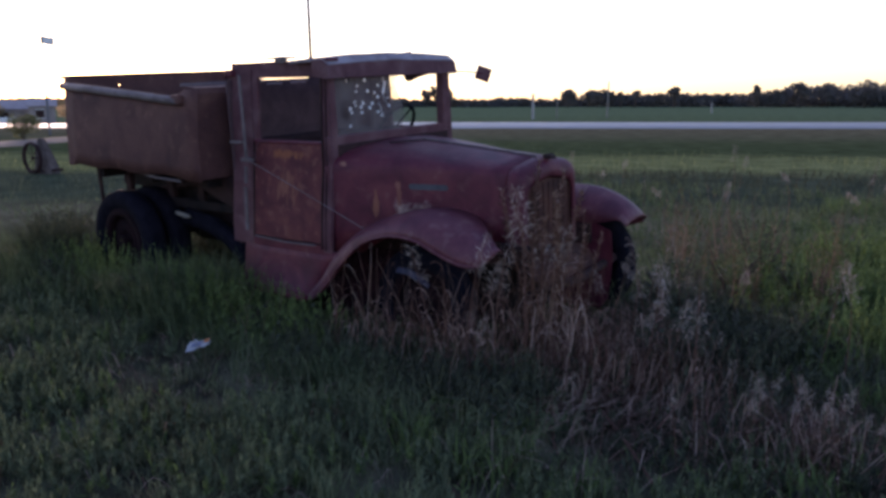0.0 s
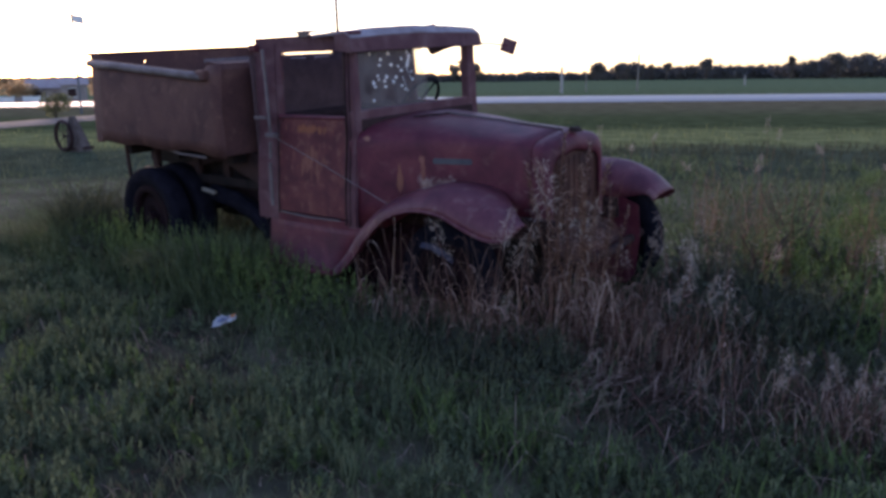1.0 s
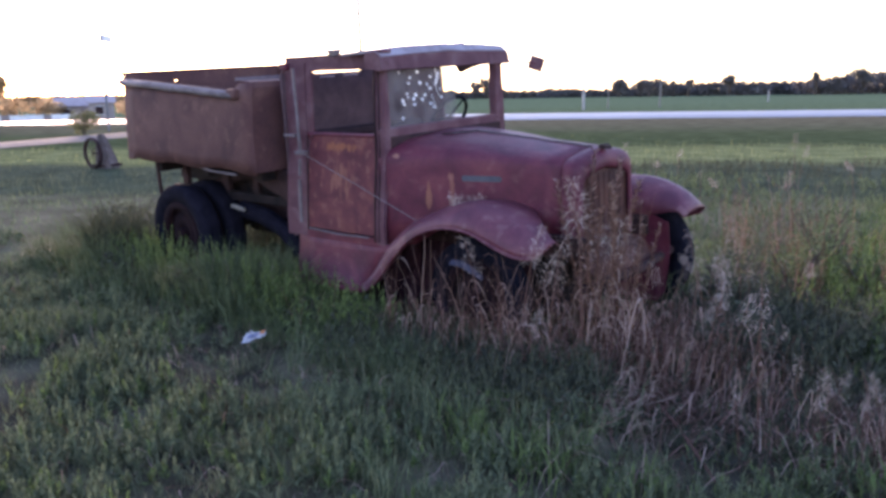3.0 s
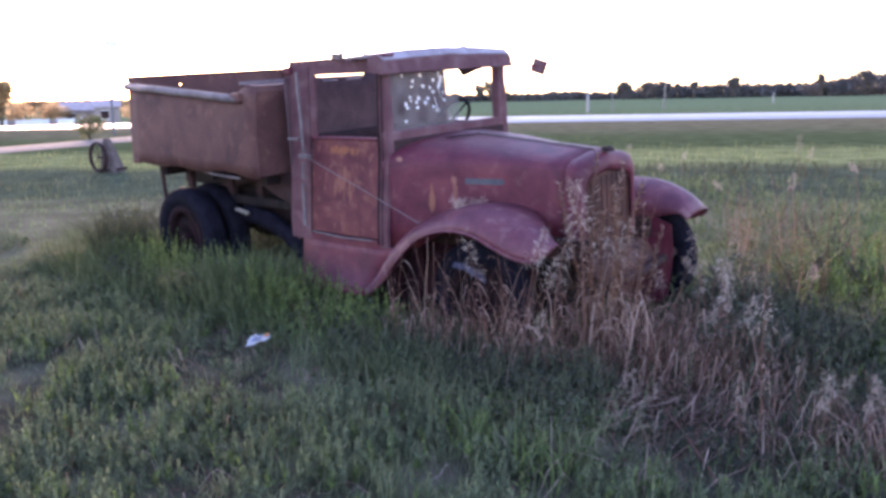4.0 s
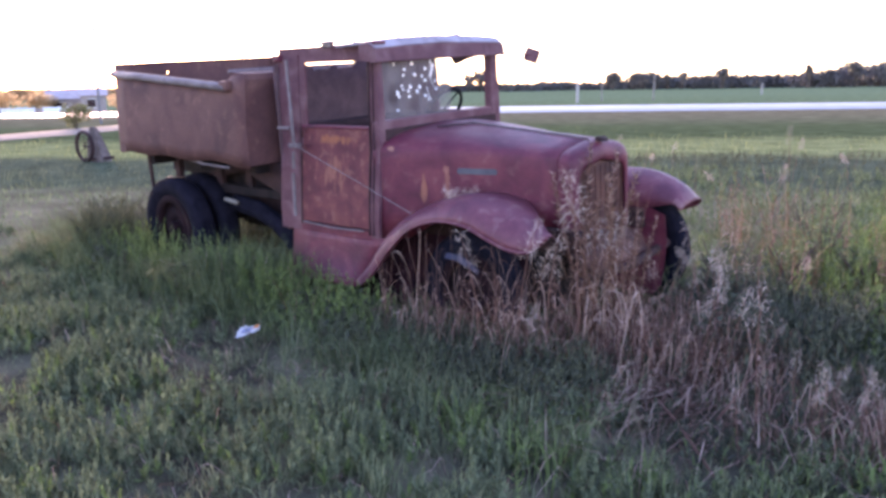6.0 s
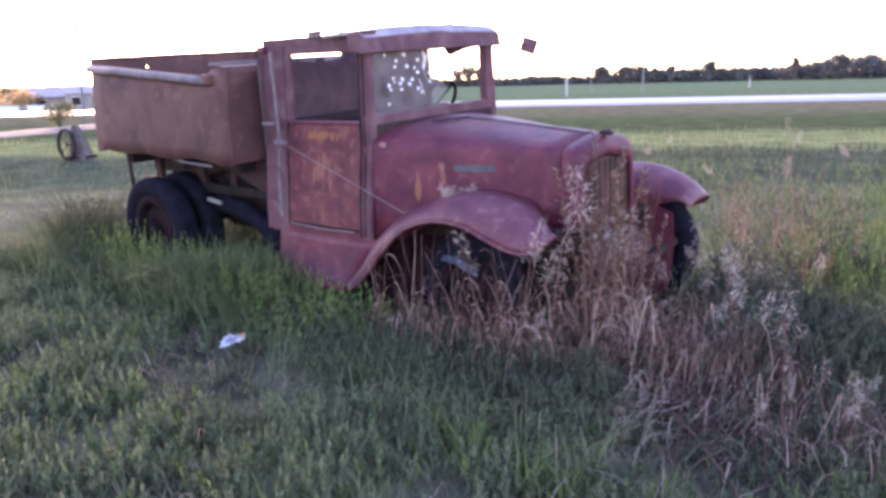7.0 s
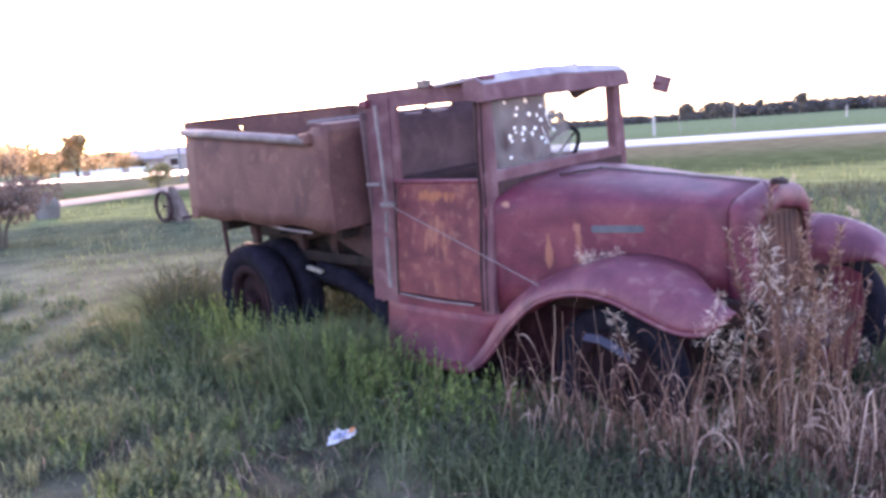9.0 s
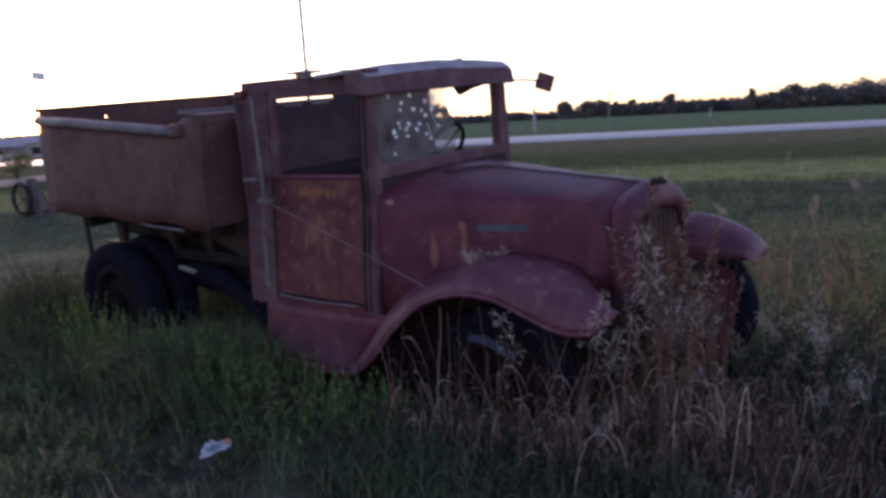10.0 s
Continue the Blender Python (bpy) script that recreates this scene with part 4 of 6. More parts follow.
def make_tree(rng, x, y, h, w, material, label, clump=0.16, count=900):
    z = height(x, y)
    tree = empty("tree", pose(x, y, z), label, "tree", "distant trees")
    bm = tube([(0, 0, -0.1), (0.02 * h, 0, h * 0.25), (0, 0.02 * h, h * 0.6)], 0.04 * h, 7, r_end=0.015 * h)
    for k in range(4):
        a = k * 1.6 + rng.random()
        tube([(0.01 * h, 0, h * 0.3), (0.15 * w * math.cos(a), 0.15 * w * math.sin(a), h * 0.5), (0.32 * w * math.cos(a), 0.32 * w * math.sin(a), h * 0.68)], 0.014 * h, 5, bm, 0.005 * h)
    part("trunk", bm, BARK, tree)
    blobs = [((0, 0, h * 0.66), w * 0.34)]
    for k in range(9):
        a, q = rng.uniform(0, 6.28), rng.uniform(0.1, 0.34) * w
        blobs.append(((q * math.cos(a), q * math.sin(a), h * rng.uniform(0.34, 0.86)), w * rng.uniform(0.14, 0.24)))
    vs, fs = leaf_cloud(rng, blobs, count, clump * h * 0.35)
    crown = new("crown", mesh_from("crown", vs, fs, material))
    crown.parent = tree
    return tree


def at_bearing(deg, d):
    """A spot fitted to the camera's view, by bearing west of north and distance from the camera's start."""
    return 3.9 - math.sin(radians(deg)) * d, -4.5 + math.cos(radians(deg)) * d


rng = random.Random(11)
FAR_LABEL = "dark leafy tree in the distant tree line"
# single trees that stand out of the far line: bearing, distance, height, width
for deg, d, h, w in ((27.0, 345, 7.0, 5), (26.4, 348, 6.6, 4.5), (25.5, 345, 6.0, 3.5), (24.8, 345, 6.4, 3.5), (23.8, 345, 7.2, 4.5), (21.2, 348, 7.8, 6), (15.9, 350, 8.4, 4), (13.2, 350, 9.2, 9), (11.6, 350, 9.4, 10), (9.5, 345, 9.6, 14), (7.4, 345, 10, 14), (4.8, 350, 10, 14), (37.0, 362, 7.6, 7), (37.8, 364, 9.2, 8), (38.6, 362, 7.8, 7)):
    make_tree(rng, *at_bearing(deg, d), h + 1.2, w, LEAF_FAR, FAR_LABEL)
make_tree(rng, *at_bearing(28.45, 340), 7.6, 9.5, LEAF_FAR, "lone round dark tree standing apart from the distant woods", 0.2, 2600)
WEST_LABEL = "small tree with glowing backlit leaves beyond the road"
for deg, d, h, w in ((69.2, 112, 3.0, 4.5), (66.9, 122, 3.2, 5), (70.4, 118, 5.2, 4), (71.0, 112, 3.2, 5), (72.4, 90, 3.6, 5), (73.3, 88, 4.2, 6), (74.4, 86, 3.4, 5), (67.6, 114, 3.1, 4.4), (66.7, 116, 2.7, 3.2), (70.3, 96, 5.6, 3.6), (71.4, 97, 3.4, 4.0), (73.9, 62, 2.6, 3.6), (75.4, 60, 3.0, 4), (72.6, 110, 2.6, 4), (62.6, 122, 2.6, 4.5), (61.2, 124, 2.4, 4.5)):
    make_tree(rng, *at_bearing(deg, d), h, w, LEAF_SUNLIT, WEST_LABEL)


def bump(deg, a, b):
    """One between two bearings, nothing outside, with soft ends."""
    return smoothstep(a - 0.2, a + 0.2, deg) * smoothstep(b + 0.2, b - 0.2, deg)


def make_treeline(deg0, deg1, n, material, label, seed):
    r = random.Random(seed)
    vs, fs = [], []
    for k in range(n):
        deg = deg0 + (deg1 - deg0) * k / n
        d = 370 + 40 * noise.noise(Vector((deg * 0.3, 0, 0)))
        h = 3.7 + 0.35 * noise.noise(Vector((deg * 0.9, 5, 0))) + 0.7 * bump(deg, 31.4, 33.6) + 2.3 * smoothstep(27.5, 27.1, deg) + 2.1 * bump(deg, 25.5, 27.2) + 1.2 * smoothstep(16.3, 15.2, deg) + 2.0 * smoothstep(14.4, 13.8, deg) + 0.9 * smoothstep(38, 46, deg) + r.uniform(-0.15, 0.2)
        x, y = at_bearing(deg, d)
        z = height(x, y)
        v, f = leaf_cloud(r, [((x, y, z + h * 0.42), h * 0.55), ((x + r.uniform(-2, 2), y, z + h * 0.75), h * 0.3), ((x, y, z + 0.6), 1.8)], 190, 0.8)
        o = len(vs)
        vs += v
        fs += [tuple(i + o for i in q) for q in f]
    ob = new("far_woods", mesh_from("far_woods", vs, fs, material))
    tagged(ob, label, "woods", kind="stuff")


make_treeline(-12, 54, 280, LEAF_FAR, "long dark line of distant woods behind the field", 3)
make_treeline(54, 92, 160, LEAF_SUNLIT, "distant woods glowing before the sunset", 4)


def make_house(deg, d, w, depth, eave, ridge, label, turn):
    x, y = at_bearing(deg, d)
    h = empty("house", pose(x, y, height(x, y) - 0.02, 0, 0, turn), label, "house")
    part("wall", block(-w / 2, w / 2, -depth / 2, depth / 2, 0, eave, 0.02), HOUSE_PAINT, h)
    bm = loft([[(-w / 2 - 0.3, -depth / 2 - 0.3, eave), (w / 2 + 0.3, -depth / 2 - 0.3, eave)], [(-w / 2 - 0.3, 0, ridge), (w / 2 + 0.3, 0, ridge)], [(-w / 2 - 0.3, depth / 2 + 0.3, eave), (w / 2 + 0.3, depth / 2 + 0.3, eave)]])
    part("roof", thicken(bm, 0.12), ROOFING, h)
    for k in range(int(w // 2.4)):
        u = -w / 2 + 1.2 + 2.4 * k
        win = part("window", block(u - 0.45, u + 0.45, -depth / 2 - 0.04, -depth / 2 + 0.02, eave * 0.38, eave * 0.8, 0.01), RUST_DARK, h)
        part("lintel", block(u - 0.5, u + 0.5, -depth / 2 - 0.07, -depth / 2 - 0.02, eave * 0.8, eave * 0.84, 0.005), WHITE_PAINT, win)
        part("sill", block(u - 0.5, u + 0.5, -depth / 2 - 0.07, -depth / 2 - 0.02, eave * 0.34, eave * 0.38, 0.005), WHITE_PAINT, win)


make_house(65.7, 118, 4.4, 4.0, 2.1, 3.2, "low pale house across the road against the sunset", 63)
make_house(64.1, 112, 2.9, 3.4, 2.4, 3.3, "white shed across the road beside the house", 63)


def make_fence():
    f = empty("white_fence", pose(0, 0, 0), "low white panel fence along the road across from the lawn", "fence")
    for k in range(12):
        (xa, ya), (xb, yb) = at_bearing(65.7 + 0.48 * k, 106), at_bearing(65.7 + 0.48 * (k + 0.97), 106)
        a, b = Vector((xa, ya, height(xa, ya))), Vector((xb, yb, height(xb, yb)))
        side = (b - a).normalized().cross(Vector((0, 0, 1))) * 0.03
        up = Vector((0, 0, 0.92 + 0.03 * (k % 3)))
        bm = bmesh.new()
        bm.faces.new([bm.verts.new(v) for v in (a, b, b + up, a + up)])
        part("panel", thicken(bm, 0.04), HOUSE_PAINT if k % 5 == 3 else WHITE_PAINT, f)
        part("post", block(-0.06, 0.06, -0.06, 0.06, -0.1, 1.05, 0.01, Matrix.Translation(a + side * 3)), WHITE_PAINT, f)


make_fence()


# posts, poles and the flagpole
def make_post(name, x, y, h, r, material, label, category, lean=0.0):
    ob = new(name, finish(name, tube([(0, 0, -0.2), (lean * 0.5, 0, h * 0.5), (lean, 0, h)], r, 8, r_end=r * 0.8), material))
    ob.matrix_world = pose(x, y, height(x, y))
    return tagged(ob, label, category)


make_post("marker_post", *at_bearing(30.9, 69), 2.15, 0.13, PALE_POST, "pale stout marker post beside the highway", "post")
make_post("fence_post", *at_bearing(29.2, 72), 1.6, 0.06, WOOD_GREY, "grey wooden post beside the highway", "post")
make_post("utility_pole", *at_bearing(25.7, 75), 3.3, 0.08, WOOD_GREY, "thin grey pole beside the highway", "pole", 0.1)
make_post("field_marker", *at_bearing(18.7, 150), 2.0, 0.15, PALE_POST, "small white marker standing in the green field", "post")
make_post("radio_mast", *at_bearing(46.6, 72), 12.6, 0.16, NEAR_BLACK, "tall thin dark mast beyond the truck", "pole", -0.3)


def make_flagpole():
    x, y = at_bearing(63.75, 42)
    p = empty("flagpole", pose(x, y, height(x, y)), "thin grey flagpole with a small faded flag", "flagpole")
    part("pole", tube([(0, 0, -0.2), (0, 0, 3.0), (0, 0, 5.35)], 0.055, 8, r_end=0.045), POLE_GREY, p)
    part("finial", tube([(0, 0, 5.33), (0, 0, 5.5)], 0.05, 10, r_end=0.035), POLE_GREY, p)
    rows = [[(0.04 * i + 0.02 * math.sin(2 * i), 0.08 * i, 4.60 - 0.012 * i), (0.04 * i + 0.03 * math.sin(2 * i + 1), 0.08 * i, 4.24 - 0.02 * i)] for i in range(7)]
    part("flag", thicken(loft(rows), 0.01), WHITE_PAINT, p, "small faded grey flag")


make_flagpole()


# old iron wheel implement and bush by the driveway
def make_implement():
    im = empty("iron_wheel_implement", pose(-13.9, 3.95, 0.0, 0, 0, 20), "rusty antique farm implement with an iron wheel on the lawn", "farm implement")
    w = ring([(0.33 + 0.03 * math.cos(a), 0.045 * math.sin(a)) for a in [k * math.pi / 3 for k in range(6)]], 30)
    w.transform(Matrix.Translation((-0.12, 0, 0.36)) @ Matrix.Rotation(radians(-16), 4, "Z"))
    wheel = part("iron_wheel", w, RUST_DARK, im)
    for k in range(8):
        a = k * math.pi / 4
        m = Matrix.Translation((-0.12, 0, 0.36)) @ Matrix.Rotation(radians(-16), 4, "Z")
        part("spoke", tube([m @ Vector((0, 0, 0)), m @ Vector((0.33 * math.cos(a), 0, 0.33 * math.sin(a)))], 0.008, 6), RUST_DARK, wheel)
    part("axle", tube([(-0.12, 0, 0.36), (0.25, 0.1, 0.34)], 0.025, 8), RUST_DARK, im)
    stand = loft([[(0.12 - w, 0.02, z), (0.12 + w, 0.02, z), (0.12 + w, 0.02 + 1.2 * w, z), (0.12 - w, 0.02 + 1.2 * w, z)] for w, z in ((0.24, -0.02), (0.20, 0.2), (0.14, 0.5), (0.08, 0.74), (0.05, 0.80))], close=True, caps=True)
    part("stand", dent(stand, 0.03, 4), OLD_POST, im, "grey weathered tapering wooden stand")
    part("drawbar", tube([(-0.15, 0, 0.07), (0.3, 0.05, 0.08), (0.6, 0.1, 0.12)], 0.03, 8), RUST_DARK, im)


make_implement()


def make_stone():
    bm = bmesh.new()
    bmesh.ops.create_icosphere(bm, subdivisions=3, radius=0.5)
    for v in bm.verts:
        v.co = Vector((v.co.x * 0.9, v.co.y * 0.8, v.co.z * 1.15))
    ob = new("boulder", finish("boulder", dent(dent(bm, 0.18, 1.7), 0.04, 6), GRAVEL, True))
    ob.matrix_world = pose(-19.6, 3.2, 0.22) @ Matrix.Scale(0.8, 4)
    tagged(ob, "pale rough boulder on the lawn by the driveway", "rock")


make_stone()


def make_bush(x, y, h, w, material, label, count, clump, seed):
    r = random.Random(seed)
    b = empty("bush", pose(x, y, height(x, y)), label, "bush")
    bm = bmesh.new()
    for k in range(9):
        a = r.uniform(0, 6.28)
        tube([(0, 0, -0.05), (0.15 * w * math.cos(a), 0.15 * w * math.sin(a), h * 0.4), (0.36 * w * math.cos(a), 0.36 * w * math.sin(a), h * r.uniform(0.7, 0.95))], 0.012 * h + 0.006, 5, bm, 0.004)
    tagged(part("stem_tangle", bm, BARK, b), kind="stuff")
    blobs = [((r.uniform(-0.3, 0.3) * w, r.uniform(-0.3, 0.3) * w, h * r.uniform(0.15, 0.75)), w * r.uniform(0.18, 0.30)) for _ in range(12)]
    vs, fs = leaf_cloud(r, blobs, count, clump)
    o = new("leaves", mesh_from("leaves", vs, fs, material))
    o.parent = b


def make_shrub(x, y, h, w, label, count, seed):
    """A shrub on short crooked stems, its dense twiggy crown held clear of the grass."""
    q = random.Random(seed)
    b = empty("shrub", pose(x, y, height(x, y)), label, "shrub")
    for k in range(4):
        a = k * 1.7 + q.random()
        c, d = math.cos(a), math.sin(a)
        part("stem", tube([(0.05 * c, 0.05 * d, -0.05), (0.10 * c, 0.10 * d, h * 0.25), (0.2 * w * c, 0.2 * w * d, h * 0.6), (0.3 * w * c, 0.3 * w * d, h * 0.85)], 0.035, 6, r_end=0.01), BARK, b)
    blobs = [((q.uniform(-0.34, 0.34) * w, q.uniform(-0.34, 0.34) * w, h * q.uniform(0.48, 0.84)), w * q.uniform(0.15, 0.24)) for _ in range(16)]
    vs, fs = leaf_cloud(q, blobs, count, 0.035, 0.65)
    o = new("crown", mesh_from("crown", vs, fs, BRUSH))
    o.parent = b
    tagged(o, kind="stuff")


make_shrub(-13.2, 0.35, 1.35, 1.9, "dense brown-leaved shrub standing on the lawn", 5200, 77)
make_shrub(-21.5, 2.2, 1.9, 2.6, "pale brown shrub farther out on the lawn", 4200, 78)
make_bush(-30.4, 11.3, 1.25, 1.35, LEAF_OLIVE, "rounded olive bush beside the driveway", 1500, 0.05, 2)


# ---- grass and weeds ----
def blades(name, material, label, n, place, tall, wide, lean, seed, category="grass", droop=0.0):
    """Bent grass blades: place(rng, n) gives roots, tall(x, y, u) their heights."""
    r = np.random.RandomState(seed)
    xy = place(r, n)
    n = len(xy)
    h = tall(xy, r)
    wd = wide * r.uniform(0.6, 1.4, n)
    az = r.uniform(0, 2 * np.pi, n)
    face = az + r.uniform(-0.9, 0.9, n)
    bend = h * lean * r.uniform(0.2, 1.3, n)
    d = np.stack([np.cos(az), np.sin(az)], 1)
    sd = np.stack([-np.sin(face), np.cos(face)], 1)
    z0 = np.array([height(x, y) for x, y in xy]) - 0.01
    co = np.zeros((n, 5, 3))
    sag = h * droop * r.uniform(0, 1, n)
    for k, (f, wf, up) in enumerate(((0, -1, 0), (0, 1, 0), (0.35, -0.8, 0.6), (0.35, 0.8, 0.6), (1.0, 0, 1.0))):
        co[:, k, :2] = xy + d * (bend * f)[:, None] + sd * (wd * 0.5 * wf)[:, None]
        co[:, k, 2] = z0 + h * up - (sag if k == 4 else 0)
    me = bpy.data.meshes.new(name)
    me.vertices.add(n * 5)
    me.vertices.foreach_set("co", co.ravel())
    base = np.arange(n)[:, None] * 5
    loops = np.concatenate([base + np.array([[0, 1, 3, 2]]), base + np.array([[2, 3, 4]])], 1).ravel()
    me.loops.add(len(loops))
    me.loops.foreach_set("vertex_index", loops.astype(np.int32))
    me.polygons.add(2 * n)
    starts = (np.arange(n)[:, None] * 7 + np.array([[0, 4]])).ravel()
    me.polygons.foreach_set("loop_start", starts.astype(np.int32))
    me.update(calc_edges=True)
    me.validate()
    me.materials.append(material)
    ob = new(name, me)
    return tagged(ob, label, category, kind="stuff")


def field(x0, x1, y0, y1, keep):
    """Roots spread over a rectangle of the plan, thinned by keep(x, y) in 0..1."""
    def place(r, n):
        xy = np.stack([r.uniform(x0, x1, n), r.uniform(y0, y1, n)], 1)
        k = keep(xy[:, 0], xy[:, 1])
        return xy[r.uniform(0, 1, n) < k]
    return place


def wave(x, y, s, p=0.0):
    return 0.5 + 0.25 * np.sin(x * s + 1.3 * np.sin(y * s * 0.7 + p)) + 0.25 * np.sin(y * s * 1.3 + p + 1.7 * np.sin(x * s * 0.6))


def patches(x, y, size, seed=0):
    """Smooth uneven patches of about that size, 0 to 1."""
    total = 0.0
    for k, (part_of, share) in enumerate(((1.0, 0.62), (0.43, 0.38))):
        u, v = x / (size * part_of), y / (size * part_of)
        i, j = np.floor(u), np.floor(v)
        f, g = u - i, v - j
        f, g = f * f * (3 - 2 * f), g * g * (3 - 2 * g)

        def spot(a, b):
            h = np.sin(a * 127.1 + b * 311.7 + (seed + 7 * k) * 74.7) * 43758.5453
            return h - np.floor(h)
        total = total + share * ((spot(i, j) * (1 - f) + spot(i + 1, j) * f) * (1 - g) + (spot(i, j + 1) * (1 - f) + spot(i + 1, j + 1) * f) * g)
    return total


# rounded mounds of paler weeds that stand out of the lawn: place and radius
MOUNDS = ((-0.35, -2.70, 0.22), (0.20, -3.05, 0.24), (0.75, -2.75, 0.18), (1.55, -1.75, 0.25), (1.95, -1.85, 0.20), (1.15, -1.95, 0.18), (-1.25, -1.95, 0.24), (-0.75, -2.15, 0.22), (-1.9, -1.75, 0.25), (2.2, -2.35, 0.2), (1.3, -2.6, 0.2), (-2.6, -2.0, 0.3), (2.75, -2.2, 0.18))


def lush(x, y):
    """Where weeds stand thick: 0 in the bare gaps, 1 in the clumps."""
    m = np.clip((patches(x, y, 0.50, 3) - 0.43) / 0.20, 0, 1)
    for a, b, r in MOUNDS:
        m = np.maximum(m, np.clip(1.6 - np.hypot(x - a, y - b) / r, 0, 1))
    return m


def under_truck(x, y):
    return ((x > -3.0) & (x < 1.35) & (np.abs(y) < 0.62)).astype(float)


def tufts(x0, x1, y0, y1, n, per, spread, keep):
    """Roots gathered in tufts."""
    def place(r, _):
        ctr = np.stack([r.uniform(x0, x1, n), r.uniform(y0, y1, n)], 1)
        ctr = ctr[r.uniform(0, 1, n) < keep(ctr[:, 0], ctr[:, 1])]
        k = np.repeat(np.arange(len(ctr)), per)
        return ctr[k] + r.normal(0, spread, (len(k), 2)) * r.uniform(0.5, 1.5, (len(ctr), 1))[k]
    return place


def off_straw(x, y):
    return 1 - 0.85 * np.clip(1.35 - np.hypot((x - 2.35) / 1.1, (y + 0.75) / 0.85), 0, 1)


blades("lawn_grass", BLADES, "short uneven green lawn grass around the truck", 190000, field(-5, 6.5, -4.2, 4.5, lambda x, y: (0.55 + 0.45 * lush(x, y)) * (1 - 0.8 * under_truck(x, y)) * off_straw(x, y)),
       lambda xy, r: (0.022 + 0.045 * lush(xy[:, 0], xy[:, 1]) + 0.03 * wave(xy[:, 0], xy[:, 1], 2.3, 2.0)) * r.uniform(0.4, 1.5, len(xy)), 0.0048, 0.95, 1)
blades("near_lawn", BLADES, "short lawn grass beyond the mown edge", 60000, field(-9, 12, -12, -4.1, lambda x, y: 0.2 + 0.8 * wave(x, y, 2.1)),
       lambda xy, r: r.uniform(0.04, 0.13, len(xy)), 0.012, 0.8, 51)
blades("tuft_grass", BLADES, "upright tufts of longer green grass", 0, tufts(-4, 6, -4.2, 3, 5200, 18, 0.03, lambda x, y: (0.06 + 0.94 * patches(x, y, 0.7, 9) ** 1.5) * (1 - under_truck(x, y)) * off_straw(x, y)),
       lambda xy, r: (0.06 + 0.08 * wave(xy[:, 0], xy[:, 1], 5.0, 0.2)) * r.uniform(0.5, 1.35, len(xy)), 0.0055, 0.6, 2, droop=0.15)
blades("edge_grass", LEAF_LUSH, "tall weedy grass grown up against the truck", 0, tufts(-4.4, 1.2, -1.75, -0.60, 2300, 18, 0.05, lambda x, y: np.clip(1.2 - np.abs(y + 0.95 + 0.12 * np.clip(x, 0, 2)) * 1.8, 0, 1) * (0.35 + 0.65 * wave(x, y, 4, 1.0))),
       lambda xy, r: (0.09 + 0.16 * wave(xy[:, 0], xy[:, 1], 3.3, 0.9)) * (1 + 1.0 * np.clip((0.1 - xy[:, 0]) / 0.9, 0, 1)) * r.uniform(0.4, 1.4, len(xy)), 0.006, 0.9, 3, droop=0.5)
blades("meadow_grass", BLADES, "longer meadow grass behind the truck", 80000, field(-22, 20, 1.0, 20, lambda x, y: (0.25 + 0.75 * wave(x, y, 1.7)) * np.clip(1.2 - np.hypot(x - 3, y) / 22, 0.12, 1) * (1 - under_truck(x, y))),
       lambda xy, r: (0.06 + 0.14 * wave(xy[:, 0], xy[:, 1], 1.1, 1.0) ** 2) * r.uniform(0.5, 1.4, len(xy)), 0.014, 0.6, 4)
blades("side_grass", BLADES, "thin mown grass beside and behind the truck", 50000, field(-20, -3, -5, 8, lambda x, y: (0.3 + 0.7 * wave(x, y, 1.9)) * np.clip(1.3 - np.hypot(x + 3, y) / 14, 0.15, 1)),
       lambda xy, r: (0.03 + 0.05 * wave(xy[:, 0], xy[:, 1], 1.4, 1.0)) * r.uniform(0.5, 1.4, len(xy)), 0.014, 0.8, 5)
blades("right_grass", LEAF_BRIGHT, "lush tall grass ahead of the truck", 0, tufts(1.5, 11, -2.0, 9, 5200, 14, 0.05, lambda x, y: (0.2 + 0.8 * wave(x, y, 2.4, 0.3)) * off_straw(x, y)),
       lambda xy, r: (0.10 + 0.22 * wave(xy[:, 0], xy[:, 1], 1.9, 0.4) ** 1.6) * r.uniform(0.5, 1.3, len(xy)), 0.0085, 0.65, 6, droop=0.3)
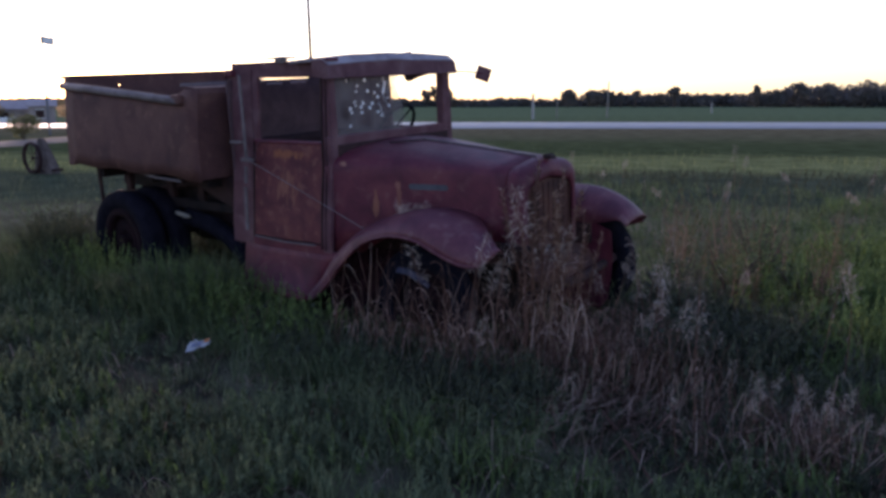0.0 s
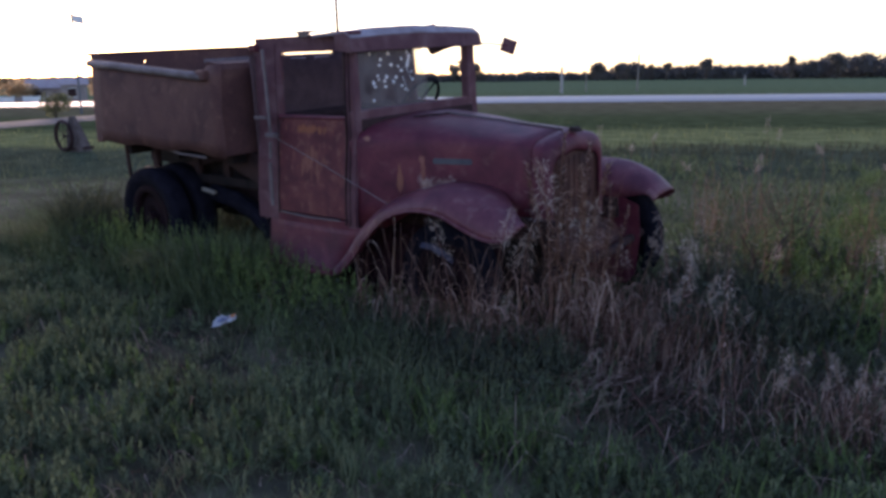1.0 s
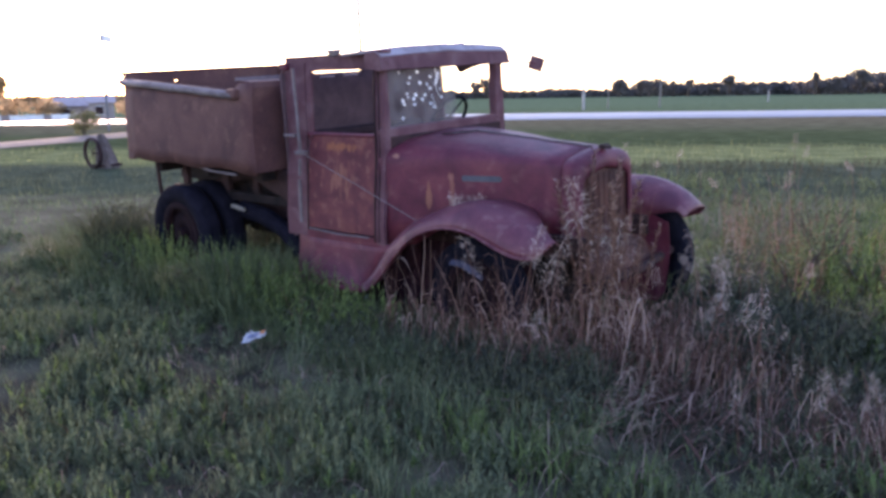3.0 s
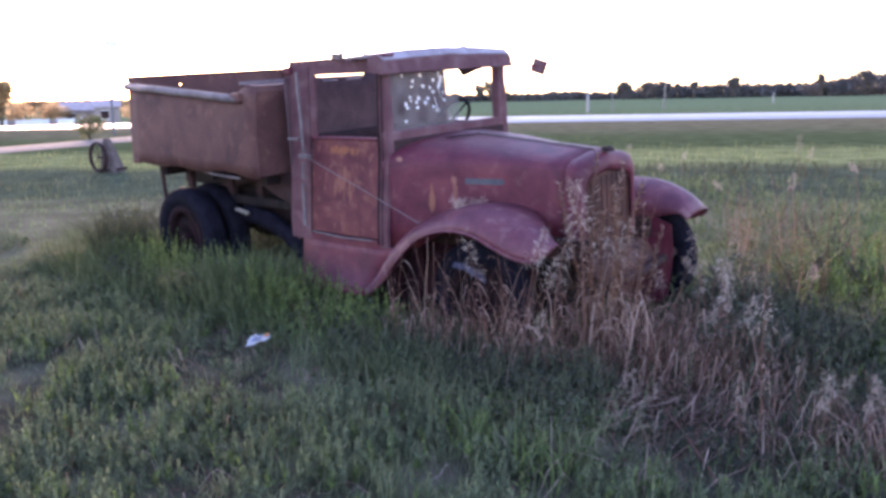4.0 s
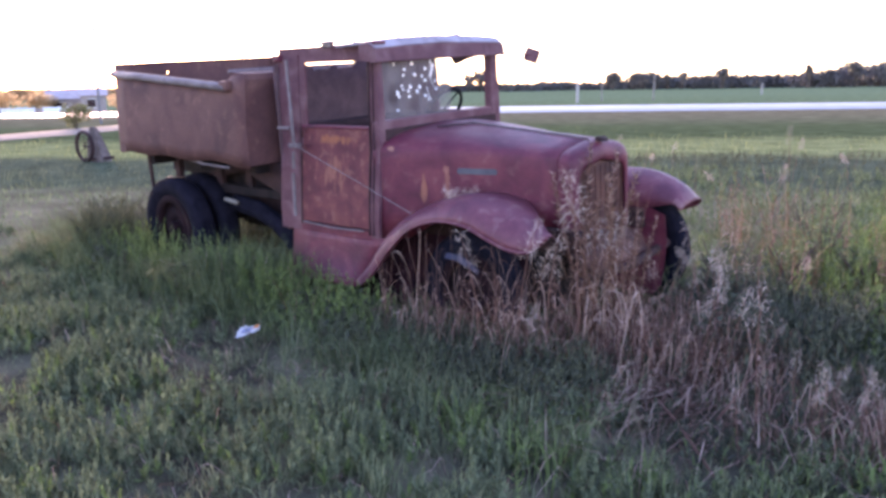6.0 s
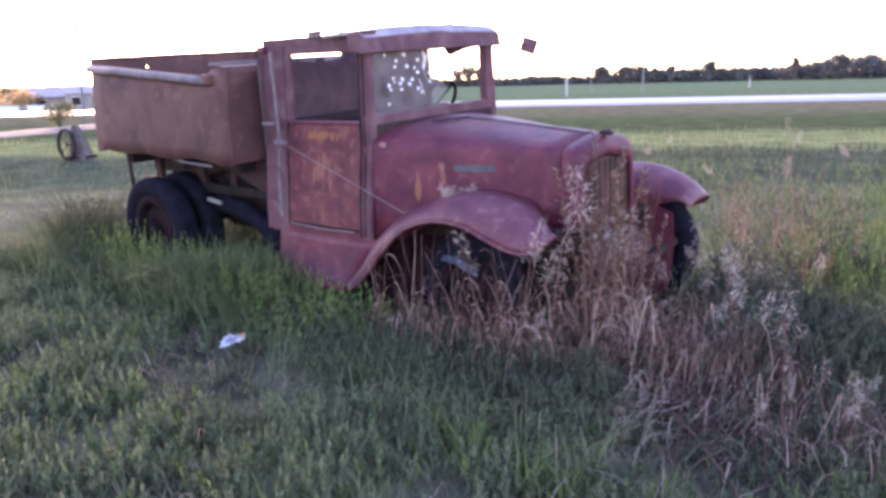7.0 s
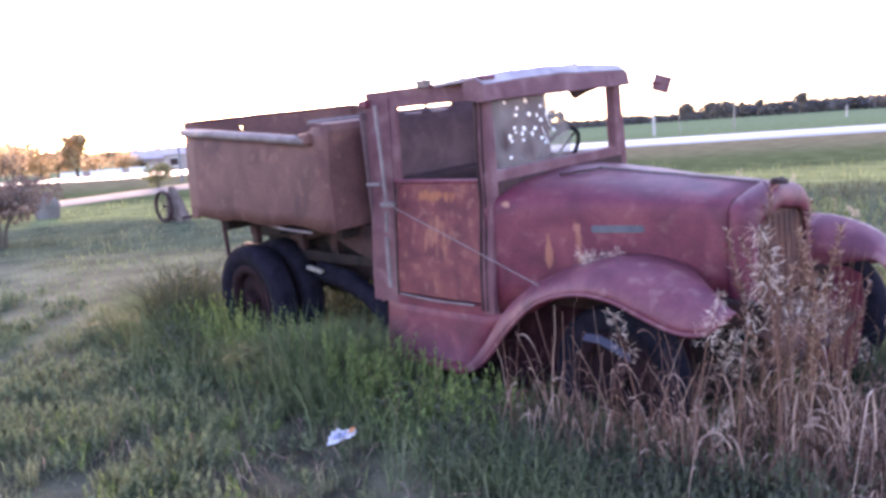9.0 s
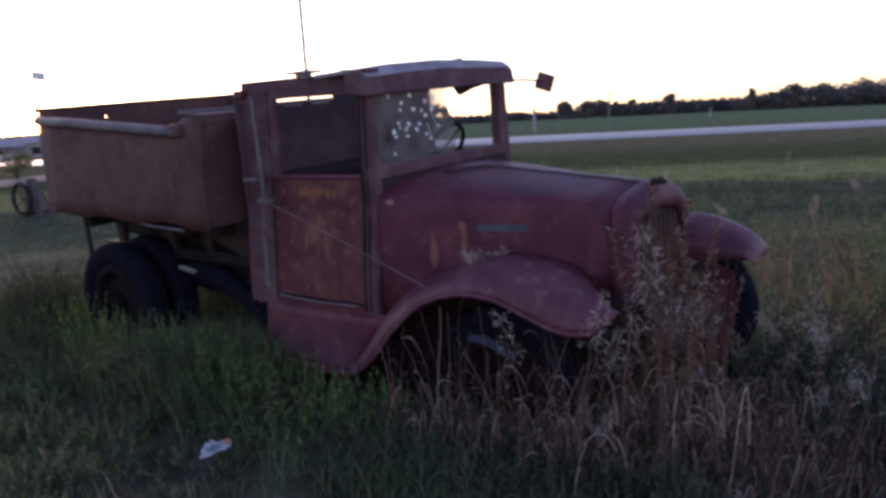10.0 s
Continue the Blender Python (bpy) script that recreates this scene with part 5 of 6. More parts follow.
# dry stalks before the near wheel and the radiator, the flattened straw before them, and a patch farther on
def stems(name, material, label, place, tall, wide, seed, leaves=3):
    """Dry standing stems, each a little crooked, with curled leaves hanging off them."""
    q = np.random.RandomState(seed)
    xy = place(q, 0)
    n, steps = len(xy), 7
    h = q.uniform(*tall, n)
    az, lean, nod = q.uniform(0, 6.283, n), np.abs(q.normal(0, 0.16, n)), q.uniform(0, 0.22, n) ** 1.5
    ph, amp = q.uniform(0, 6.283, n), q.uniform(0.002, 0.010, n)
    z0 = np.array([height(x, y) for x, y in xy]) - 0.02

    def at(k, t):
        out = lean[k] * h[k] * t ** 1.6 + nod[k] * h[k] * t ** 4
        x = xy[k, 0] + np.cos(az[k]) * out + amp[k] * np.sin(7 * t + ph[k])
        y = xy[k, 1] + np.sin(az[k]) * out + amp[k] * np.cos(6 * t + ph[k])
        return np.stack([x, y, z0[k] + h[k] * (t - 0.8 * nod[k] * t ** 4)], 1)

    every = np.arange(n)
    face = q.uniform(0, 6.283, n)
    side = np.stack([np.cos(face), np.sin(face), 0 * face], 1) * wide * 0.5
    vs = np.zeros((n, steps, 2, 3))
    for k in range(steps):
        t = np.full(n, k / (steps - 1))
        w = side * (1.1 - 0.75 * t[:, None])
        vs[:, k, 0], vs[:, k, 1] = at(every, t) - w, at(every, t) + w
    quad = np.array([[2 * k, 2 * k + 1, 2 * k + 3, 2 * k + 2] for k in range(steps - 1)])
    fs = (every[:, None, None] * steps * 2 + quad[None]).reshape(-1, 4)
    m, bits = n * leaves, 5
    k = np.repeat(every, leaves)
    root = at(k, q.uniform(0.15, 0.95, m))
    a, far, rise = q.uniform(0, 6.283, m), q.uniform(0.04, 0.15, m), q.uniform(0.2, 1.2, m)
    lv = np.zeros((m, bits, 2, 3))
    for b in range(bits):
        t = b / (bits - 1)
        c = root + np.stack([np.cos(a) * far * t, np.sin(a) * far * t, far * (rise * t - (rise + 0.9) * t * t)], 1)
        c[:, 2] = np.maximum(c[:, 2], 0.01)
        w = np.stack([-np.sin(a), np.cos(a), 0.5 + 0 * a], 1) * 0.0026 * (1.1 - t)
        lv[:, b, 0], lv[:, b, 1] = c - w, c + w
    lf = (np.arange(m)[:, None, None] * bits * 2 + quad[None, :bits - 1]).reshape(-1, 4) + n * steps * 2
    me = bpy.data.meshes.new(name)
    me.from_pydata(vs.reshape(-1, 3).tolist() + lv.reshape(-1, 3).tolist(), [], fs.tolist() + lf.tolist())
    me.materials.append(material)
    return tagged(new(name, me), label, "grass", kind="stuff")


stems("dry_stalks", DRY, "tall dry tan grass stalks standing before the wheel", tufts(0.42, 1.66, -1.08, -0.86, 122, 3, 0.022, lambda x, y: 0.10 + 0.7 * np.exp(-((x - 0.74) / 0.10) ** 2) + 0.75 * np.exp(-((x - 1.34) / 0.20) ** 2)),
      (0.22, 0.80), 0.0050, 7, 2)
blades("dry_undergrowth", DRY, "short curled dead grass at the foot of the stalks", 0, tufts(0.35, 1.7, -1.05, -0.8, 36, 8, 0.03, lambda x, y: 0.3 + 0.7 * wave(x, y, 7)),
       lambda xy, r: r.uniform(0.06, 0.22, len(xy)), 0.0045, 1.2, 27, droop=0.6)
stems("dry_thicket", DRY, "loose thicket of dry brown grass before the radiator", tufts(1.2, 2.6, -1.0, 0.4, 215, 4, 0.045, lambda x, y: np.clip(1.3 - np.hypot((x - 1.80) / 0.50, (y + 0.42 - 0.5 * (x - 1.8)) / 0.50), 0, 1)),
      (0.10, 0.50), 0.0042, 17, 4)
stems("dry_bunch", TAN, "tall upright bunch of brown stems before the radiator", tufts(1.42, 1.85, -0.66, -0.25, 19, 4, 0.025, lambda x, y: 0.5 + 0.5 * wave(x, y, 13)),
      (0.5, 1.1), 0.0055, 37, 3)
blades("straw", DRY, "flattened pale straw and dead grass on the ground", 2400, field(1.3, 4.1, -2.1, 0.6, lambda x, y: np.clip(1.2 - np.hypot((x - 2.3) / 1.2, (y + 0.85) / 0.9), 0, 1) * wave(x, y, 5.1)),
       lambda xy, r: r.uniform(0.04, 0.20, len(xy)), 0.005, 2.2, 8)
blades("dead_blades", DRY, "scattered curled dead blades over the lawn", 2600, field(-3.5, 4.5, -3.4, 1.2, lambda x, y: (0.15 + 0.85 * np.exp(-((y + 1.2) / 0.7) ** 2)) * (1 - under_truck(x, y))),
       lambda xy, r: r.uniform(0.08, 0.24, len(xy)), 0.0042, 1.1, 41, droop=0.7)
blades("straw_curls", DRY, "curled tangle of dead straw in the grass before the truck", 1800, field(0.4, 3.9, -2.3, -0.3, lambda x, y: np.clip(1.25 - np.hypot((x - 2.0) / 1.7, (y + 1.15) / 0.95), 0, 1) * (0.2 + 0.8 * wave(x, y, 6.1, 0.5))),
       lambda xy, r: r.uniform(0.05, 0.24, len(xy)), 0.0046, 1.5, 43, droop=0.8)
stems("brown_weeds", TAN, "tall brown weeds standing in the meadow ahead of the truck", tufts(0.9, 2.9, 1.0, 3.2, 80, 4, 0.04, lambda x, y: 0.1 + 0.9 * patches(x, y, 0.5, 23) ** 1.5),
      (0.35, 0.9), 0.005, 48, 5)
blades("dry_patch", DRY, "patch of short dry seeded grass", 0, tufts(2.7, 3.9, -1.4, -0.3, 80, 9, 0.04, lambda x, y: np.clip(1.2 - np.hypot((x - 3.2) / 0.45, (y + 0.9) / 0.4), 0, 1)),
       lambda xy, r: r.uniform(0.10, 0.36, len(xy)), 0.005, 1.1, 9, droop=0.6)


def make_stalk(tall, droop, seeds, seed):
    """One tall dry grass stalk with a loose, drooping seed head."""
    ob = empty("weed_stalk", pose(0, 0, 0), "tall dry weed stalk with a pale feathery seed head", "weed", "dry weeds before the truck")
    r = random.Random(seed)
    pts = [Vector((0.10 * droop * u ** 2 * tall, 0.02 * u, tall * u - 0.03 - 0.12 * droop * u ** 3 * tall)) for u in (0, 0.25, 0.5, 0.7, 0.85, 1.0)]
    part("stem", tube(pts, 0.0042, 5, r_end=0.0015), DRY, ob)
    vs, fs = [], []
    for k in range(seeds):
        # loose flakes hanging off short side twigs
        u = r.random()
        c = pts[3].lerp(pts[5], u) if u < 0.75 else pts[4].lerp(pts[5], u)
        a = r.uniform(0, 6.28)
        d = Vector((math.cos(a), math.sin(a), r.uniform(-0.3, 1.0))) * r.uniform(0.004, 0.042) * (1.3 - 0.9 * u)
        p = c + d
        e = p + (d.normalized() * 0.8 + Vector((0, 0, r.uniform(-1.6, 0.5)))).normalized() * r.uniform(0.022, 0.055)
        s = (e - p).cross(Vector((r.gauss(0, 1), r.gauss(0, 1), r.gauss(0, 1)))).normalized() * r.uniform(0.0007, 0.0018)
        i = len(vs)
        vs += [p, p.lerp(e, 0.5) - s, e, p.lerp(e, 0.5) + s]
        fs.append((i, i + 1, i + 2, i + 3))
    # dry leaves curling off the stem
    lv, lf = [], []
    for k in range(6):
        q = pts[0].lerp(pts[3], r.uniform(0.1, 0.95))
        a = r.uniform(0, 6.28)
        d, w = Vector((math.cos(a), math.sin(a), 0)), Vector((-math.sin(a), math.cos(a), 0)) * 0.0035
        reach = r.uniform(0.05, 0.13)
        i = len(lv)
        for t in (0.0, 0.4, 0.75, 1.0):
            m = q + d * reach * t + Vector((0, 0, reach * (0.9 * t - 1.5 * t * t)))
            lv += [m - w * (1.1 - t), m + w * (1.1 - t)]
        lf += [(i + 2 * k2, i + 2 * k2 + 1, i + 2 * k2 + 3, i + 2 * k2 + 2) for k2 in range(3)]
    lo = new("dry_leaf_tangle", mesh_from("dry_leaf_tangle", lv, lf, DRY))
    lo.parent = ob
    tagged(lo, kind="stuff")
    o = new("seed_head", mesh_from("seed_head", vs, fs, SEED))
    o.parent = ob
    tagged(o, kind="stuff")
    return ob


def leafy_sprigs(name, material, label, n, per, area, keep, tall, leaf, seed, spread=0.4, rise=(-0.2, 1.1)):
    """Low leafy sprigs: n clumps of per leaflets, spread over a rectangle of the plan."""
    q = np.random.RandomState(seed)
    x0, x1, y0, y1 = area
    c = np.stack([q.uniform(x0, x1, n), q.uniform(y0, y1, n)], 1)
    c = c[q.uniform(0, 1, n) < keep(c[:, 0], c[:, 1])]
    k = np.repeat(np.arange(len(c)), per)
    h = tall * (0.5 + q.uniform(0, 1, len(c)))[k] * q.uniform(0.15, 1.0, len(k))
    p = np.zeros((len(k), 3))
    p[:, :2] = c[k] + q.normal(0, spread, (len(k), 2)) * tall * (0.5 + q.uniform(0, 1, len(c)))[k][:, None]
    p[:, 2] = np.array([height(x, y) for x, y in c])[k] + h
    a, up = q.uniform(0, 6.283, len(k)), q.uniform(*rise, len(k))
    d = np.stack([np.cos(a) * np.cos(up), np.sin(a) * np.cos(up), np.sin(up)], 1) * (leaf * q.uniform(0.7, 2.0, len(k)))[:, None]
    s = np.stack([-np.sin(a), np.cos(a), q.normal(0, 0.4, len(k))], 1) * (leaf * 0.15 * q.uniform(0.6, 1.3, len(k)))[:, None]
    vs = np.stack([p, p + d * 0.5 - s, p + d, p + d * 0.5 + s], 1).reshape(-1, 3)
    fs = np.arange(len(vs)).reshape(-1, 4)
    me = bpy.data.meshes.new(name)
    me.from_pydata(vs.tolist(), [], fs.tolist())
    me.materials.append(material)
    return tagged(new(name, me), label, "weeds", kind="stuff")


def upright_weeds(name, material, label, n, per, area, keep, tall, leaf, seed):
    """Feathery upright weeds: narrow leaflets climbing a stem, shorter and steeper to its tip."""
    q = np.random.RandomState(seed)
    x0, x1, y0, y1 = area
    c = np.stack([q.uniform(x0, x1, n), q.uniform(y0, y1, n)], 1)
    thick = keep(c[:, 0], c[:, 1])
    on = q.uniform(0, 1, n) < thick
    c, thick = c[on], thick[on]
    m = len(c)
    h = tall * (0.45 + 0.75 * q.uniform(0, 1, m)) * (0.65 + 0.35 * thick)
    lean = q.normal(0, 0.16, (m, 2))
    base = np.array([height(x, y) for x, y in c])
    k = np.repeat(np.arange(m), per)
    u = np.tile((np.arange(per) + 0.5) / per, m) * q.uniform(0.9, 1.1, m * per)
    p = np.zeros((m * per, 3))
    p[:, :2] = c[k] + lean[k] * (u * h[k])[:, None]
    p[:, 2] = base[k] + (0.08 + 0.92 * u) * h[k]
    a = np.tile(np.arange(per) * 2.4, m) + q.uniform(0, 6.283, m)[k] + q.normal(0, 0.3, m * per)
    up = 0.62 + 0.75 * u + q.normal(0, 0.2, m * per)
    long = leaf * (1.2 - 0.75 * u) * q.uniform(0.7, 1.3, m * per)
    d = np.stack([np.cos(a) * np.cos(up), np.sin(a) * np.cos(up), np.sin(up)], 1) * long[:, None]
    w = np.stack([-np.sin(a), np.cos(a), q.normal(0, 0.3, m * per)], 1) * (0.135 * long)[:, None]
    vs = np.stack([p, p + d * 0.5 - w, p + d, p + d * 0.5 + w], 1).reshape(-1, 3)
    me = bpy.data.meshes.new(name)
    me.from_pydata(vs.tolist(), [], np.arange(len(vs)).reshape(-1, 4).tolist())
    me.materials.append(material)
    return tagged(new(name, me), label, "weeds", kind="stuff")


upright_weeds("lawn_weeds", LEAF_LAWN, "feathery upright weeds standing in clumps through the lawn", 6800, 24, (-2.2, 4.4, -3.9, -0.95), lambda x, y: (0.04 + 0.96 * lush(x, y) ** 1.9) * off_straw(x, y), 0.165, 0.046, 61)
upright_weeds("side_weeds", LEAF_LAWN, "feathery weeds in the lawn beside the truck", 4200, 16, (-7.0, -2.0, -4.2, -0.9), lambda x, y: lush(x, y) * 0.9, 0.14, 0.06, 65)
upright_weeds("pale_weeds", LEAF_BRIGHT, "pale yellowish weed tips scattered through the lawn", 1500, 18, (-2.2, 4.2, -3.6, -1.2), lambda x, y: lush(x, y) * patches(x, y, 0.9, 21) * off_straw(x, y), 0.16, 0.044, 66)
upright_weeds("band_weeds", FEATHER, "dark band of coarse weeds across the meadow", 6500, 12, (-9, 9, 3.5, 15), lambda x, y: np.clip(1.3 - np.abs(-0.545 * x + 0.839 * y - 8.6 - 2.2 * patches(x, y, 2.5, 6)) / 1.8, 0, 1) * patches(x, y, 0.9, 4), 0.26, 0.075, 67)
upright_weeds("meadow_weeds", LEAF_LUSH, "uneven pale green weeds in the meadow behind the truck", 6500, 12, (-4, 8, 1.8, 9.5), lambda x, y: np.clip(patches(x, y, 1.1, 33) * 1.6 - 0.35, 0, 1) * (1 - under_truck(x, y)), 0.26, 0.075, 73)
upright_weeds("board_stems", LEAF_BRIGHT, "leafy weeds standing tall along the running board", 720, 34, (-2.9, 0.5, -1.28, -0.92), lambda x, y: (0.3 + 0.7 * patches(x, y, 0.3, 13)) * np.clip(1.25 - 0.75 * (x + 0.6), 0.35, 1), 0.45, 0.055, 68)
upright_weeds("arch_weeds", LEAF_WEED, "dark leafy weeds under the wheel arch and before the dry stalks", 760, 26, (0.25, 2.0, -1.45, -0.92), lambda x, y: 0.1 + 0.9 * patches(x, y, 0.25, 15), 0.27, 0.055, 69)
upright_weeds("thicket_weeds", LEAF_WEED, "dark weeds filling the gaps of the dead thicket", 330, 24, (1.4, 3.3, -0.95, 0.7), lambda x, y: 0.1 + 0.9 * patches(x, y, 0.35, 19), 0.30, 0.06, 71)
# these two are laid in to darken the shadowed spots
upright_weeds("shaded_weeds", LEAF_WEED, "dense dark weeds added for the shade beside the far front wheel", 1250, 26, (1.7, 2.85, -0.25, 1.1), lambda x, y: 0.3 + 0.7 * patches(x, y, 0.3, 35), 0.34, 0.06, 74)
upright_weeds("belly_weeds", LEAF_WEED, "dark weeds added to deepen the shade under the truck", 900, 22, (-3.3, -0.6, -0.1, 1.0), lambda x, y: 0.4 + 0.6 * patches(x, y, 0.3, 37), 0.50, 0.06, 75)
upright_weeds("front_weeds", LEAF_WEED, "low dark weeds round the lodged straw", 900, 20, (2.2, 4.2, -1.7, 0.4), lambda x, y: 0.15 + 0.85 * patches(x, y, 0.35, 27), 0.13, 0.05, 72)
upright_weeds("lush_weeds", LEAF_BRIGHT, "lush bright weeds in the tall grass ahead of the truck", 2600, 26, (2.2, 6.0, 1.0, 4.2), lambda x, y: 0.15 + 0.85 * patches(x, y, 0.6, 17), 0.36, 0.07, 70)


def strands(name, label, n, middle, spread, heading, fan, reach, arch_up, wide, seed, lift=0.0, material=DRY):
    """Long curled dead strands: each leaves its root, arches over and comes down again."""
    q = np.random.RandomState(seed)
    root = np.array(middle) + q.normal(0, 1, (n, 2)) * np.array(spread)
    az = np.radians(heading) + q.normal(0, np.radians(fan), n)
    far, top = q.uniform(*reach, n), q.uniform(*arch_up, n)
    curl = q.normal(0, 0.9, n)
    z0 = np.array([height(x, y) for x, y in root]) + lift * q.uniform(0, 1, n)
    steps = 8
    vs = np.zeros((n, steps, 2, 3))
    for k in range(steps):
        t = k / (steps - 1)
        turn = az + curl * t
        x, y = root[:, 0] + np.cos(turn) * far * t, root[:, 1] + np.sin(turn) * far * t
        z = z0 * (1 - t) + 0.012 + top * far * np.sin(np.pi * t ** 0.8) + 0.01 * np.sin(9 * t + az)
        w = wide * (1.05 - 0.8 * t) * 0.5
        vs[:, k, 0] = np.stack([x - np.sin(turn) * w, y + np.cos(turn) * w, z - w * 0.6], 1)
        vs[:, k, 1] = np.stack([x + np.sin(turn) * w, y - np.cos(turn) * w, z + w * 0.6], 1)
    quad = np.concatenate([np.array([[2 * k, 2 * k + 1, 2 * k + 3, 2 * k + 2]]) for k in range(steps - 1)])
    fs = (np.arange(n)[:, None, None] * steps * 2 + quad[None]).reshape(-1, 4)
    me = bpy.data.meshes.new(name)
    me.from_pydata(vs.reshape(-1, 3).tolist(), [], fs.tolist())
    me.materials.append(material)
    return tagged(new(name, me), label, "grass", kind="stuff")


strands("lodged_straw", "long pale straw lodged flat before the truck", 800, (1.92, -0.82), (0.32, 0.22), -35, 55, (0.16, 0.50), (0.03, 0.26), 0.0046, 101)
strands("drooping_straw", "tan dead grass drooping in a mound ahead of the radiator", 900, (2.12, -0.38), (0.27, 0.25), -40, 75, (0.10, 0.30), (0.5, 1.4), 0.0036, 102)
strands("stalk_curls", "curled dead leaves hanging among the dry stalks", 150, (1.05, -1.02), (0.36, 0.06), -90, 90, (0.10, 0.26), (0.4, 1.2), 0.0055, 103, 0.28)
strands("thicket_curls", "curled dead leaves in the thicket before the radiator", 300, (1.72, -0.5), (0.20, 0.22), -60, 100, (0.12, 0.32), (0.4, 1.3), 0.0055, 104, 0.35)
strands("patch_curls", "nodding pale grass in the seeded patch", 95, (3.2, -0.85), (0.20, 0.18), -70, 90, (0.14, 0.34), (0.5, 1.1), 0.0035, 105)
strands("lawn_straw", "single dead blades strewn over the lawn", 900, (0.8, -2.1), (1.6, 0.75), 0, 180, (0.06, 0.18), (0.05, 0.35), 0.0038, 106)
blades("fan_grass", FEATHER, "dark fan of coarse grass beside the rear wheel", 0, tufts(-3.6, -2.85, -1.15, -0.7, 22, 42, 0.05, lambda x, y: 1 + 0 * x),
       lambda xy, r: r.uniform(0.28, 0.82, len(xy)), 0.010, 0.85, 19, droop=0.2)
blades("spike_grass", DRY, "thin pale grass spikes rising from the weeds along the truck", 0, tufts(-2.8, 0.2, -1.3, -0.95, 60, 3, 0.04, lambda x, y: 0.3 + 0.7 * patches(x, y, 0.3, 31)),
       lambda xy, r: r.uniform(0.25, 0.52, len(xy)), 0.006, 0.45, 20, droop=0.15)
leafy_sprigs("board_weeds", LEAF_BRIGHT, "leafy weeds crowding along the running board", 420, 30, (-3.6, 0.35, -1.5, -0.85), lambda x, y: (0.25 + 0.75 * wave(x, y, 5, 0.9)) * (0.5 + 0.5 * (y > -1.25)), 0.20, 0.032, 62)
blades("far_side_grass", BLADES, "tall grass standing behind the truck's wheels", 0, tufts(-3.6, 1.6, 0.5, 1.5, 1100, 16, 0.05, lambda x, y: 0.4 + 0.6 * wave(x, y, 4, 2.0)),
       lambda xy, r: r.uniform(0.15, 0.5, len(xy)), 0.007, 0.5, 13, droop=0.3)
blades("under_grass", BLADES, "shaded grass growing up under the truck", 0, tufts(-3.0, 1.4, -0.62, 0.55, 700, 14, 0.05, lambda x, y: 0.3 + 0.7 * wave(x, y, 4, 1.1)),
       lambda xy, r: r.uniform(0.08, 0.3, len(xy)), 0.007, 0.6, 14, droop=0.3)
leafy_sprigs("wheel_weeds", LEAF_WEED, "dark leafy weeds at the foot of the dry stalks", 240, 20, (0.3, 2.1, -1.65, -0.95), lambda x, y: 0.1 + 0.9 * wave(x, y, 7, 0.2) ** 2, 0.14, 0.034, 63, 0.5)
blades("wheel_grass", BLADES, "drooping green grass before the dry stalks", 0, tufts(0.25, 2.3, -1.75, -0.95, 330, 13, 0.04, lambda x, y: 0.1 + 0.9 * wave(x, y, 5, 0.6) ** 1.5),
       lambda xy, r: r.uniform(0.08, 0.30, len(xy)), 0.0058, 0.8, 47, droop=0.5)
leafy_sprigs("ahead_weeds", LEAF_BRIGHT, "lush leafy weeds ahead of the truck", 1100, 34, (2.0, 8.0, 0.8, 5.0), lambda x, y: 0.15 + 0.85 * wave(x, y, 2.1, 0.6), 0.20, 0.045, 64)

r = random.Random(21)
spots = [(r.uniform(1.35, 1.6), r.uniform(-1.05, -0.9), r.uniform(0.35, 0.6)) for _ in range(3)]
for k in range(3):
    spots.append((1.58 + r.gauss(0, 0.07), -0.48 + r.gauss(0, 0.09), r.uniform(0.95, 1.28)))
for k in range(9):
    u = r.gauss(0, 0.3)
    spots.append((1.84 + u * 0.5 + r.gauss(0, 0.10), -0.34 + u * 0.8 + r.gauss(0, 0.12), r.uniform(0.55, 1.1)))
for x, y, s in ((1.22, -1.0, 0.95), (1.42, -0.9, 0.8)):
    spots.append((x, y, s))
for k in range(5):
    spots.append((r.uniform(1.95, 2.6), r.uniform(-0.75, 0.15), r.uniform(0.5, 0.8)))
for x, y in ((1.9, 0.39), (2.26, -0.5), (2.5, -0.45), (2.75, -1.0), (1.15, 4.0), (0.22, 4.97), (2.1, 0.1), (2.35, 0.2), (3.0, 0.35), (3.15, 0.2)):
    spots.append((x, y, 0.85))
for k in range(4):
    spots.append((r.uniform(1.9, 2.7), r.uniform(0.2, 1.5), r.uniform(0.6, 0.95)))
for k in range(26):
    spots.append((3.2 + r.gauss(0, 0.22), -0.85 + r.gauss(0, 0.18), r.uniform(0.3, 0.5)))
for k in range(26):
    spots.append((r.uniform(-2, 6), r.uniform(5, 10), r.uniform(0.7, 1.1)))
kinds = [(0.95, 0.6, 90, 5), (1.04, 1.2, 170, 6), (0.9, 2.1, 150, 7), (0.98, 1.6, 70, 8), (0.8, 0.4, 24, 9)]
stalks = [make_stalk(*k) for k in kinds]
for n, (x, y, s) in enumerate(spots):
    m = pose(x, y, height(x, y), r.uniform(-8, 8), r.uniform(-8, 8), r.uniform(0, 360)) @ Matrix.Scale(s, 4)
    if n < len(stalks):
        stalks[n].matrix_world = m
    else:
        c = copy_thing(stalks[n % len(stalks)], m)
        c.matrix_basis = m

# brown plumes in the tall bunch before the radiator
PLUME_LABEL = "tall brown weed with a long dense tan plume"
r = random.Random(8)


